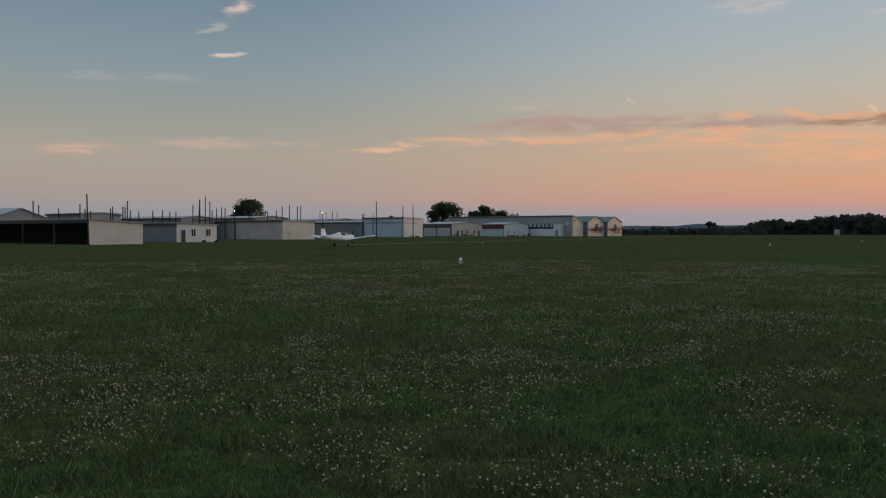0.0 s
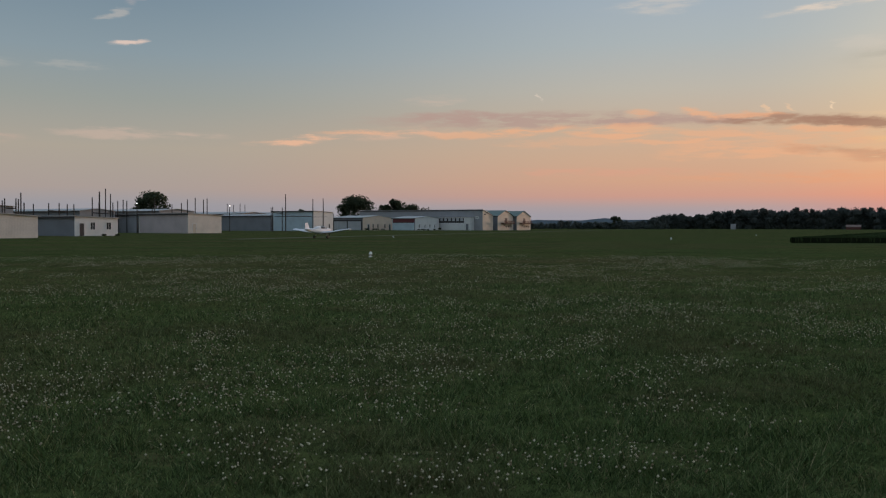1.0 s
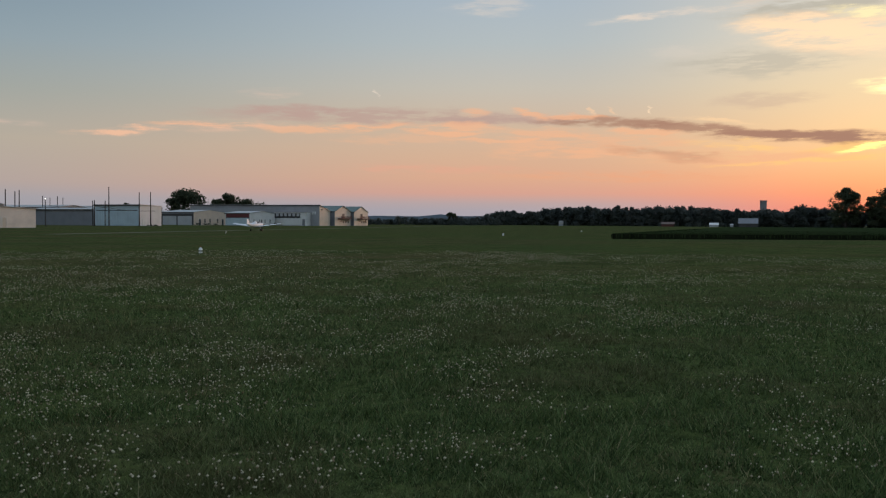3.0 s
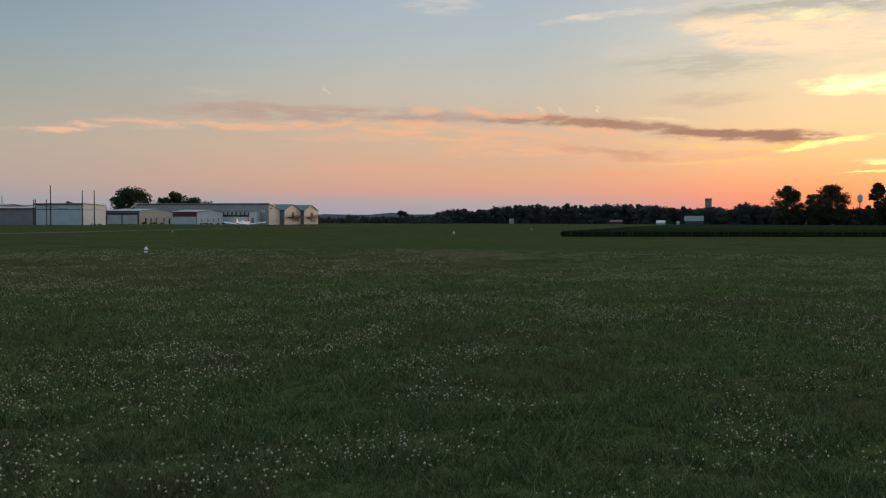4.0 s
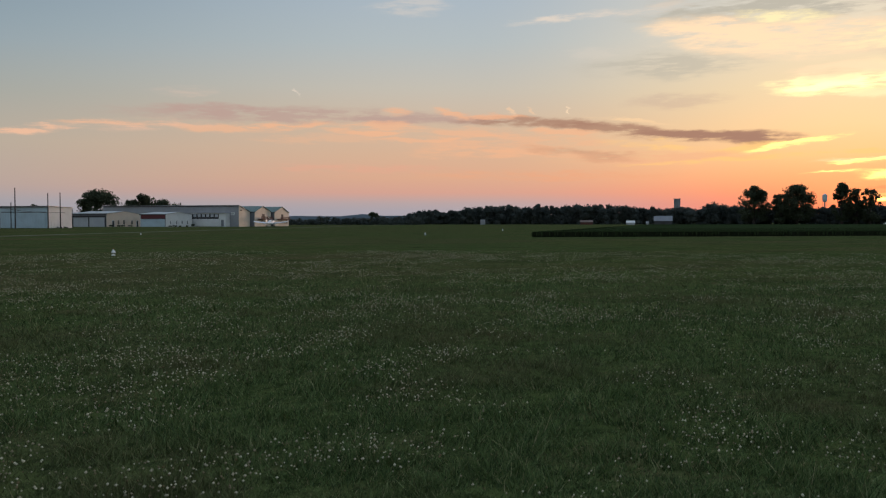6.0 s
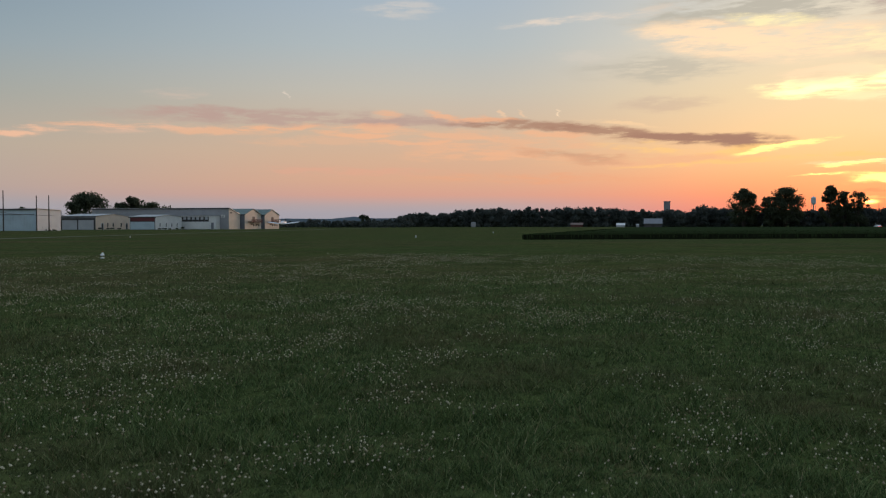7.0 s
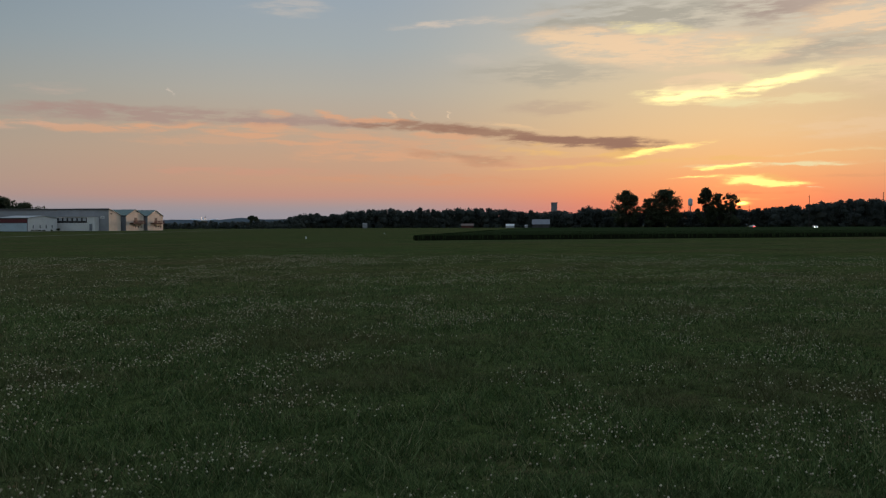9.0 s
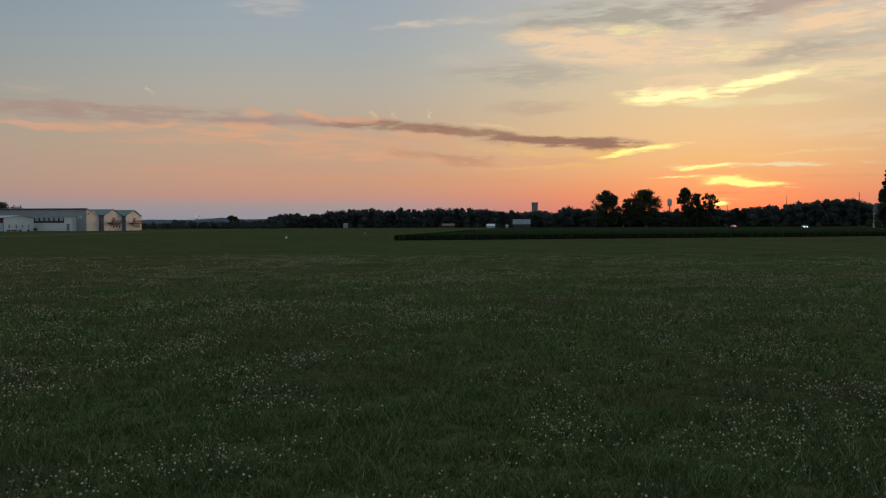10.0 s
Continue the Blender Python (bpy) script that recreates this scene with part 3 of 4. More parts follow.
def balcony_hangar(x, y, wide):
    # Slate sides on a beige building: shade coloured into the wall.
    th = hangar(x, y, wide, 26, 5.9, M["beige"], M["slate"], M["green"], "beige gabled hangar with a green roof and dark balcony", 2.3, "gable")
    part("balcony_deck", boxes((wide * 0.2, -1.5, 2.75, wide * 0.9, -0.004, 3.1)), M["rust"], th, "dark red balcony deck")
    part("railing", boxes((wide * 0.2, -1.5, 3.85, wide * 0.9, -1.40, 4.0), (wide * 0.2, -1.47, 3.45, wide * 0.9, -1.43, 3.6), *[(wide * 0.2 + i * wide * 0.0465, -1.49, 3.1, wide * 0.2 + i * wide * 0.0465 + 0.16, -1.43, 3.85) for i in range(15)]), M["rust"], th)
    part("balcony_door", boxes((wide * 0.45, -0.06, 3.1, wide * 0.60, -0.005, 5.1)), M["trim"], th)
    for q in (0.35, 0.7):
        part("brace", tube([(wide * q, -1.35, 2.84), (wide * q, -0.06, 1.7)], [0.08, 0.08], 6), M["maroon"], th)
    for q in (0.5, 0.66, 0.82):
        part("window", boxes((wide * q, -0.05, 1.2, wide * q + 0.7, -0.005, 1.9)), M["pane"], th)
    return th


balcony_hangar(58.75, 339.0, 13.8)
balcony_hangar(68.9, 350.3, 13.2)
# pale roofs of the rows further back
for x, y, wide, long, eave, rise in ((-80.3, 149.8, 9.4, 20, 4.3, 1.7), (-74.7, 172.5, 9.0, 14, 5.5, 0.2), (-60.0, 192.0, 9.0, 50, 4.9, 0.5),  (-52.0, 232.0, 12, 60, 5.6, 0.6), (-40.0, 308.0, 12, 40, 6.0, 0.7), (-17.0, 347.0, 14, 40, 6.6, 0.8)):
    hangar(x, y, wide, long, eave, M["grey"], M["slate"], M["roof"], "grey hangar row with a pale galvanised roof", rise, "gable")

# ---- posts among the rows: bearing, distance, height ----
POSTS_FRONT = [(-26.08, 173, 7.4), (-25.77, 180, 6.9), (-24.66, 173, 6.0), (-23.44, 178, 7.0), (-23.15, 178, 6.1), (-22.82, 176, 5.7), (-21.66, 178, 6.3), (-21.53, 179, 6.7), (-20.92, 179, 6.7), (-20.79, 180, 6.7), (-20.65, 172, 7.6), (-20.48, 180, 6.0), (-19.97, 195, 6.1), (-19.12, 190, 6.2), (-18.53, 192, 6.3), (-18.07, 193, 6.1), (-17.69, 198, 6.2), (-16.63, 202, 7.9), (-16.24, 207, 6.9), (-15.85, 203, 9.9), (-15.56, 205, 8.8), (-15.42, 206, 6.9), (-15.13, 208, 7.3), (-14.81, 208, 7.6)]
POSTS_BACK = [(-14.59, 205, 7.3), (-12.91, 225, 8.4), (-13.06, 224, 6.3), (-11.84, 230, 7.2), (-11.25, 225, 7.4), (-10.88, 223, 8.3), (-10.39, 224, 8.8), (-9.87, 223, 8.3), (-9.64, 229, 8.8), (-8.36, 316, 9.7), (-7.95, 322, 9.4), (-7.53, 318, 9.8), (-7.22, 320, 9.4), (-5.51, 267, 7.3), (-4.78, 265, 7.3)]


def wooden_post(b, d, h):
    th = empty("post", Matrix.Translation(spot(b, d)), "dark weathered wooden post between hangar rows", "post", "posts among the hangars")
    part("pole", tube([(0, 0, -0.3), (0, 0, h * 0.5), (0.03, 0, h)], [0.13, 0.12, 0.11]), M["wood"], th)
    part("cap", tube([(0.03, 0, h), (0.03, 0, h + 0.08)], [0.125, 0.10]), M["steel"], th)


for b, d, h in POSTS_FRONT + POSTS_BACK:
    wooden_post(b, d, h)


def rail(b0, d0, b1, d1, z):
    a, b = spot(b0, d0, z), spot(b1, d1, z)
    tagged(new("rail", mesh_of("rail", tube([a, (a + b) / 2 - Vector((0, 0, 0.1)), b], [0.13, 0.13, 0.13], 6), M["wood"])), "dark timber rail slung between two posts", "rail", "rails between posts")


rail(-21.53, 175, -20.90, 176, 4.9)
rail(-19.1, 190, -18.07, 194, 4.7)
rail(-16.63, 202, -15.56, 204, 4.5)


def utility_pole(b, d, h, arm=True, lean=0.0, thick=1.0):
    th = empty("utility_pole", Matrix.Translation(spot(b, d)) @ pose(0, 0, 0, 0, lean, 20), "tall dark wooden utility pole with fittings", "utility pole", "utility poles")
    part("pole", tube([(0, 0, -0.3), (0, 0, h * 0.5), (0, 0, h)], [0.19 * thick, 0.16 * thick, 0.12 * thick]), M["wood"], th)
    if arm:
        part("crossarm", boxes((-1.0, 0.2, h - 0.9, 1.0, 0.32, h - 0.75)), M["wood"], th)
        for q in (-0.85, 0.85):
            part("insulator", tube([(q, 0.26, h - 0.75), (q, 0.26, h - 0.5)], [0.07, 0.05], 6), M["steel"], th)


utility_pole(-22.95, 110, 6.3, False, -1.5, 0.6)
utility_pole(-16.2, 175, 8.2, False)
utility_pole(-5.4, 250, 7.2, False)
utility_pole(-4.55, 255, 11.1, False)
utility_pole(-2.74, 262, 10.0, False)
utility_pole(-2.05, 264, 10.2, False)
utility_pole(54.14, 520, 18.5, True)
utility_pole(58.25, 430, 16.5, False)
utility_pole(50.6, 560, 14.5, False)


def yard_light(b, d, h):
    th = empty("yard_light", Matrix.Translation(spot(b, d)), "lit lamp on a dark pole among hangars", "lamp post", "yard lights")
    part("pole", tube([(0, 0, -0.2), (0, 0, h)], [0.12, 0.08]), M["wood"], th)
    head = part("lamp_head", tube([(0.1, -0.35, h - 0.1), (0, 0, h + 0.05)], [0.16, 0.1]), M["steel"], th)
    part("bulb", tube([(0.08, -0.42, h - 0.22), (0.08, -0.42, h - 0.02)], [0.09, 0.09]), M["bulb"], head, "glowing white bulb")


yard_light(-13.97, 184, 6.3)
yard_light(-8.2, 228, 7.0)
# a cable between the poles by the pale blue hangar
for (b0, d0, h0), (b1, d1, h1) in (((-8.0, 225, 5.2), (-5.4, 250, 5.6)), ((-5.4, 250, 5.6), (-1.8, 272, 4.6))):
    a, b = spot(b0, d0, h0), spot(b1, d1, h1)
    pts = [a.lerp(b, i / 8) - Vector((0, 0, 1.2 * (1 - (i / 4 - 1) ** 2) * 0.4)) for i in range(9)]
    tagged(new("cable", mesh_of("cable", tube(pts, [0.05] * 9, 5), M["trim"])), "dark cable sagging between utility poles", "cable", "cables")

# ---- trees ----


def leaves(rnd, centres, count, size):
    """Small leaf clumps scattered about each centre (x, y, z, radius)."""
    verts, faces = [], []
    for cx, cy, cz, r in centres:
        for _ in range(count):
            while True:
                d = Vector((rnd.uniform(-1, 1), rnd.uniform(-1, 1), rnd.uniform(-1, 1)))
                if 0.05 < d.length < 1:
                    break
            d = d.normalized() * r * (0.35 + 0.72 * rnd.random())
            q = Vector((cx, cy, cz)) + Vector((d.x, d.y, d.z * 0.8))
            a = Vector((rnd.gauss(0, 1), rnd.gauss(0, 1), rnd.gauss(0, 1))).normalized()
            b = a.cross(Vector((rnd.gauss(0, 1), rnd.gauss(0, 1), rnd.gauss(0, 1)))).normalized()
            s = size * (0.6 + 0.8 * rnd.random())
            i = len(verts)
            verts += [q - a * s, q + b * s * 0.6, q + a * s, q - b * s * 0.6]
            faces.append((i, i + 1, i + 2, i + 3))
    return verts, faces


def tree(b, d, h, w, seed, label, bare=0.25, lumps=16, count=130, leaf=0.4, conifer=False, fat=1.3):
    rnd = random.Random(seed)
    th = empty("tree", Matrix.Translation(spot(b, d)) @ pose(0, 0, 0, 0, 0, seed * 47), label, "tree", "trees round the airfield")
    part("trunk", tube([(0, 0, -0.4), (0.1, 0, h * 0.25), (0.2, 0.1, h * 0.55), (0.1, 0.1, h * 0.85)], [h * 0.035, h * 0.028, h * 0.018, h * 0.006]), M["bark"], th)
    centres = []
    if conifer:
        for i in range(lumps):
            f = i / (lumps - 1)
            z = h * (bare + (1 - bare) * f * 0.97)
            reach = w / 2 * (1 - f) ** 0.8
            for k in range(3):
                a = rnd.uniform(0, math.tau)
                centres.append((reach * 0.55 * math.cos(a), reach * 0.55 * math.sin(a), z, max(0.35, reach * 0.55)))
    else:
        for i in range(lumps):
            a, f = rnd.uniform(0, math.tau), rnd.random()
            z = h * (bare + (1 - bare) * (0.08 + 0.82 * f))
            prof = math.sin(math.pi * min(1, 0.22 + 0.7 * f)) ** 0.7
            reach = w / 2 * prof * rnd.random() ** 0.6
            centres.append((reach * math.cos(a), reach * math.sin(a), z, fat * w * (0.06 + 0.09 * rnd.random())))
        centres.append((0, 0, h * 0.86, w * 0.17))
    for c in centres[:7]:
        part("limb", tube([(0.1, 0, h * bare * 0.9), (c[0] * 0.5, c[1] * 0.5, (c[2] + h * bare) * 0.5), (c[0] * 0.95, c[1] * 0.95, c[2])], [h * 0.014, h * 0.009, h * 0.003], 6), M["bark"], th)
    v, f = leaves(rnd, centres, count, leaf)
    crown = new("crown", raw_mesh("crown", v, f, M["leaf"]))
    crown.parent = th


tree(-13.2, 300, 12.8, 13.0, 3, "broad round dark tree behind the hangar roofs", 0.1, 44, 170, 0.4, fat=1.7)
tree(0.0, 420, 16.0, 19, 5, "broad dark leafy tree behind hangar roofs", 0.1, 46, 150, 0.5, fat=1.7)
tree(2.2, 430, 12.5, 12, 9, "smaller dark tree behind hangar roofs", 0.1, 26, 150, 0.5, fat=1.7)
tree(2.95, 430, 15.5, 13, 7, "uneven dark tree behind hangar roofs", 0.1, 30, 150, 0.5, fat=1.7)
tree(4.05, 425, 12.2, 16, 8, "low spreading dark tree behind hangar roofs", 0.05, 34, 150, 0.5, fat=1.7)
tree(-3.5, 380, 9.3, 7, 12, "small dark tree behind hangar roofs", 0.1, 16, 120, 0.4, fat=1.7)
tree(42.85, 620, 28.0, 20, 21, "tall open-crowned tree against the sunset", 0.04, 80, 121, 0.5)
tree(44.45, 615, 22.0, 15, 22, "rounded dark tree against the sunset", 0.04, 55, 121, 0.5)
tree(45.35, 620, 28.5, 22, 23, "broad dark tree against the sunset", 0.04, 95, 128, 0.5)
tree(47.95, 620, 29.5, 13, 24, "narrow tall tree against the sunset", 0.04, 75, 108, 0.5)
tree(48.75, 622, 25.5, 12, 25, "slim dark tree against the sunset", 0.04, 55, 108, 0.5)
tree(49.5, 620, 24.5, 13, 26, "loose-crowned tree in front of the sun", 0.04, 50, 108, 0.5)
tree(59.75, 325, 20.5, 9, 31, "dark conifer beside the columned house", 0.1, 14, 160, 0.4, True)
tree(17.7, 560, 8.6, 9, 33, "lone rounded tree over a hedge", 0.05, 14, 160, 0.5)


def shrub(x, y, along, w, h, seed):
    """A low shrub at a hangar's foot, set out from the wall's corner."""
    rnd = random.Random(seed)
    q = at_corner(x, y) @ Vector((along, -0.9, 0))
    th = empty("shrub", Matrix.Translation(q), "low dark shrub at the foot of a hangar wall", "shrub", "shrubs along the hangars")
    part("stem", tube([(0, 0, -0.1), (0.05, 0, h * 0.5)], [0.06, 0.03], 6), M["bark"], th)
    v, f = leaves(rnd, [(rnd.uniform(-w, w) * 0.3, rnd.uniform(-0.2, 0.2), h * rnd.uniform(0.35, 0.6), h * 0.34) for _ in range(5)], 60, 0.14)
    foliage = new("foliage", raw_mesh("foliage", v, f, M["leaf"]))
    foliage.parent = th


for k, (x, y, along, w, h) in enumerate(((3.6, 330.0, 0.8, 2.0, 1.5), (3.6, 330.0, 5.0, 2.4, 1.2), (3.6, 330.0, 8.0, 2.6, 1.3), (3.6, 330.0, 12.0, 2.4, 1.0), (23.8, 324.2, 1.5, 2.2, 1.0), (23.8, 324.2, 4.4, 2.6, 1.1), (23.8, 324.2, 8.2, 2.6, 0.9), (23.8, 324.2, 11.8, 2.2, 1.0), (23.8, 324.2, 16.4, 1.6, 1.9),
                                         (-12.9, 269.7, 3.5, 2.0, 0.8), (-12.9, 269.7, 6.5, 2.4, 0.7), (-43.3, 136.3, 4.6, 1.0, 0.5), (-43.3, 136.3, 7.0, 1.0, 0.4))):
    shrub(x, y, along, w, h * 0.65, 400 + k)

# woods all along the far side: bearing, height of the skyline
SKYLINE = [(16.5, 4.0), (18.5, 4.5), (19.6, 6.5), (20.6, 9.5), (21.8, 12.0), (22.6, 10.5), (23.4, 10.8), (24.6, 13.6), (26.0, 14.6), (27.2, 15.2), (28.0, 12.4), (29.0, 16.0), (30.0, 13.4), (31.6, 15.4), (34.0, 15.2), (35.4, 14.4), (37.0, 12.5), (38.6, 12.8), (39.6, 12.0),
           (40.3, 17.5), (41.4, 14.5), (42.5, 13.0), (46.5, 12.5), (50.2, 14.5), (51.0, 13.6), (52.2, 15.0), (53.2, 15.5), (54.2, 17.5), (55.3, 18.5), (56.8, 20.0), (58.0, 20.5), (59.0, 16.0), (62.0, 18.0), (75.0, 17.0), (95.0, 16.0), (130.0, 15.0)]


def woods():
    rnd = random.Random(77)
    bs, hs = [q[0] for q in SKYLINE], [q[1] for q in SKYLINE]
    centres, b = [], bs[0]
    while b < bs[-1]:
        top = float(np.interp(b, bs, hs))
        for row in range(2):
            d = 640 + 26 * row + rnd.uniform(-9, 9)
            r = rnd.uniform(1.6, 4.6) * (0.6 + 0.4 * min(1, top / 12))
            z = max(r * 0.7, top * rnd.uniform(0.86, 1.03) - r * 0.85)
            q = spot(b + rnd.uniform(-0.2, 0.2), d)
            while z > 0:
                centres.append((q.x + rnd.uniform(-2, 2), q.y + rnd.uniform(-2, 2), z, r * rnd.uniform(0.85, 1.15)))
                z -= r * 1.1
        b += 0.22 if b < 62 else 0.6
    v, f = leaves(rnd, centres, 150, 0.62)
    # solid hearts behind the leaves
    ico = bmesh.new()
    bmesh.ops.create_icosphere(ico, subdivisions=1, radius=1.0)
    base = [(q.co.x, q.co.y, q.co.z) for q in ico.verts]
    tri = [tuple(k.index for k in g.verts) for g in ico.faces]
    ico.free()
    for cx, cy, cz, r in centres:
        i = len(v)
        v += [Vector((cx + x * r * 0.72, cy + y * r * 0.72, cz + z * r * 0.6)) for x, y, z in base]
        f += [tuple(i + k for k in g) for g in tri]
    return raw_mesh("woods", v, f, M["hazed_leaf"])


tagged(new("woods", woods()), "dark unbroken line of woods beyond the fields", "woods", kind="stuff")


def hedge():
    rnd = random.Random(13)
    centres, b = [], 11.6
    while b < 21:
        d = rnd.uniform(520, 560)
        r = rnd.uniform(1.3, 2.6)
        q = spot(b, d)
        centres.append((q.x, q.y, r * 0.8, r))
        if rnd.random() < 0.5:
            centres.append((q.x + rnd.uniform(-2, 2), q.y, r * 1.7, r * 0.8))
        b += 0.14
    v, f = leaves(rnd, centres, 70, 0.6)
    return raw_mesh("hedge", v, f, M["hazed_leaf"])


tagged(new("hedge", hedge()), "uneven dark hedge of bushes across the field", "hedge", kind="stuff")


def hills():
    bm = bmesh.new()
    prev = None
    for i in range(0, 121):
        b = -40 + i * 1.5
        d = 2600
        h = 24 + 9 * noise.noise(Vector((b * 0.13, 3.2, 0))) + 6 * noise.noise(Vector((b * 0.5, 7.1, 0)))
        row = [bm.verts.new(spot(b, d, -1)), bm.verts.new(spot(b, d + 60, h)), bm.verts.new(spot(b, d + 500, h * 0.8))]
        if prev:
            bm.faces.new((prev[0], row[0], row[1], prev[1]))
            bm.faces.new((prev[1], row[1], row[2], prev[2]))
        prev = row
    return bm


tagged(new("backdrop", mesh_of("backdrop", hills(), M["hill"])), "low wooded ridge on the horizon, haze painted in as blue-grey", "hills", kind="structure")

# ---- the crop field ----


def crop_field():
    rnd = np.random.default_rng(4)
    a, front, side = np.array((45.5, 83.5)), np.array((0.981, -0.195)), np.array((0.62, 0.785))
    verts, faces = [], []

    def patch(n, s0, s1, t0, t1, size):
        s = s0 + (s1 - s0) * rnd.random(n)
        t = t0 + (t1 - t0) * rnd.random(n)
        q = a + s[:, None] * front + t[:, None] * side
        h = CROP * (0.82 + 0.25 * rnd.random(n))
        ang = rnd.random(n) * math.tau
        for (x, y), z, g in zip(q, h, ang):
            c, sn = math.cos(g) * size, math.sin(g) * size
            i = len(verts)
            verts.extend([(x, y, 0), (x + c, y + sn, z * 0.75), (x + c * 0.3, y + sn * 0.3, z), (x - c, y - sn, z * 0.7)])
            faces.append((i, i + 1, i + 2, i + 3))

    patch(1500, 0, 140, 0.05, 0.5, 0.09)
    patch(60000, 0, 140, 0.5, 12, 0.12)
    patch(30000, 0, 170, 12, 60, 0.16)
    patch(20000, 0, 420, 60, 330, 0.2)
    patch(6000, 0, 3, 0, 120, 0.12)
    # the closed canopy under the leaf tips
    i = len(verts)
    for s, t in ((0.2, 0.2), (480, 0.2), (480, 330), (0.2, 330)):
        q = a + s * front + t * side
        verts.append((q[0], q[1], CROP * 0.9))
    faces.append((i, i + 1, i + 2, i + 3))
    # upright faces below: stalks, coloured extra dark for the shade on this side
    for s, t in ((0.2, 0.2), (480, 0.2), (0.2, 330)):
        q = a + s * front + t * side
        verts.append((q[0], q[1], 0))
    faces.append((i, i + 4, i + 5, i + 1))
    faces.append((i, i + 3, i + 6, i + 4))
    me = raw_mesh("crop_field", verts, faces, M["crop"])
    me.materials.append(M["shaded_stems"])
    for k in (-1, -2):
        me.polygons[len(me.polygons) + k].material_index = 1
    return me


CROP = 0.62
tagged(new("crop_field", crop_field()), "knee-high dark green crop field with a straight edge", "crop", kind="stuff")

# ---- far buildings ----


def far_tower():
    th = empty("grain_tower", Matrix.Translation(spot(38.08, 900)) @ pose(0, 0, 0, 0, 0, -38), "square slate grey grain tower over the trees", "tower")
    part("shaft", boxes((-3.2, -3.2, 0, 3.2, 3.2, 25.2)), M["slate"], th)
    part("lower_block", boxes((3.21, -2.6, 0, 6.6, 2.6, 17.5)), M["dusk_wall"], th)
    part("cornice", boxes((-3.5, -3.5, 25.21, 3.5, 3.5, 26.0)), M["slate"], th)


def water_tower():
    th = empty("water_tower", Matrix.Translation(spot(46.96, 950)), "pale blue-grey water tank on thin legs", "water tower")
    part("tank", tube([(0, 0, 22.4), (0, 0, 24.0), (0, 0, 29.4), (0, 0, 31.0)], [1.2, 2.5, 2.5, 0.3], 14), M["blue"], th, smooth=False)
    for k in range(4):
        a = k * math.pi / 2 + 0.5
        part("leg", tube([(3.0 * math.cos(a), 3.0 * math.sin(a), 0), (1.9 * math.cos(a), 1.9 * math.sin(a), 23.8)], [0.22, 0.18], 6), M["steel"], th)
    part("riser", tube([(0, 0, 0), (0, 0, 22.6)], [0.4, 0.4], 8), M["steel"], th)
    part("finial", tube([(0, 0, 31.0), (0, 0, 32.4)], [0.1, 0.04], 6), M["steel"], th)


def shed(b, d, w, dep, h, rise, wall, roof, label, name="shed", over=0.4, door=True):
    th = empty(name, Matrix.Translation(spot(b, d)) @ pose(0, 0, 0, 0, 0, -b), label, "shed", "far sheds")
    part("walls", boxes((-w / 2, -dep / 2, 0, w / 2, dep / 2, h)), wall, th)
    bm = prism([(-dep / 2 - over, h + 0.01), (dep / 2 + over, h + 0.01), (0, h + rise)], -w / 2 - over, w / 2 + over)
    bmesh.ops.rotate(bm, verts=bm.verts, matrix=Matrix.Rotation(math.pi / 2, 3, "Z"))
    part("roof", bm, roof, th)
    if door:
        part("door", boxes((-w * 0.12, -dep / 2 - 0.06, 0, w * 0.12, -dep / 2 - 0.004, h * 0.75)), M["trim"], th)


far_tower()
water_tower()
shed(25.2, 600, 3.4, 3.0, 3.3, 0.2, M["grey"], M["grey"], "small pale grey equipment hut at the field's edge", over=0.05, door=False)
shed(37.2, 600, 11.8, 9.0, 2.4, 3.6, M["dusk_wall"], M["slate"], "barn with a grey metal roof before the woods", "barn")
shed(32.2, 600, 8.5, 7.0, 1.6, 1.5, M["rust"], M["tin"], "low brown shed with a rusty roof before the woods", over=0.2, door=False)
shed(35.1, 600, 6.0, 5.0, 1.3, 1.5, M["door"], M["white"], "low white shed before the woods", over=0.1, door=False)
shed(36.2, 600, 2.0, 2.4, 1.5, 0.6, M["door"], M["door"], "tiny white hut before the woods", over=0.05, door=False)


def columned_house():
    th = empty("house", Matrix.Translation(spot(59.95, 345)) @ pose(0, 0, 0, 0, 0, -67), "dark two-storey house with tall white porch columns", "house")
    part("walls", boxes((-5, 0, 0, 9, 9, 6.4)), M["dusk_wall"], th)
    bm = prism([(-3.2, 6.41), (9.6, 6.41), (3.2, 9.6)], -5.6, 9.6)
    bmesh.ops.rotate(bm, verts=bm.verts, matrix=Matrix.Rotation(math.pi / 2, 3, "Z"))
    bmesh.ops.translate(bm, verts=bm.verts, vec=(4, 0, 0))
    part("roof", bm, M["trim"], th)
    part("porch_beam", boxes((-5.2, -2.6, 5.7, 9.2, -2.0, 6.3)), M["white"], th)
    part("porch_floor", boxes((-5.2, -2.6, 0, 9.2, -0.01, 0.4)), M["trim"], th)
    part("porch_deck", boxes((-5.2, -2.5, 3.0, 9.2, -0.01, 3.2)), M["white"], th)
    for i in range(6):
        x = -5.0 + i * 2.75
        part("column", tube([(x, -2.3, 0.4), (x, -2.3, 2.99)], [0.24, 0.22]), M["white"], th, "white porch column")
        part("column", tube([(x, -2.3, 3.21), (x, -2.3, 5.69)], [0.22, 0.2]), M["white"], th, "white porch column")
    for i in range(4):
        for z in (0.9, 3.9):
            part("window", boxes((-4.0 + i * 3.4, -0.07, z, -2.9 + i * 3.4, -0.004, z + 1.6)), M["pane"], th)


columned_house()

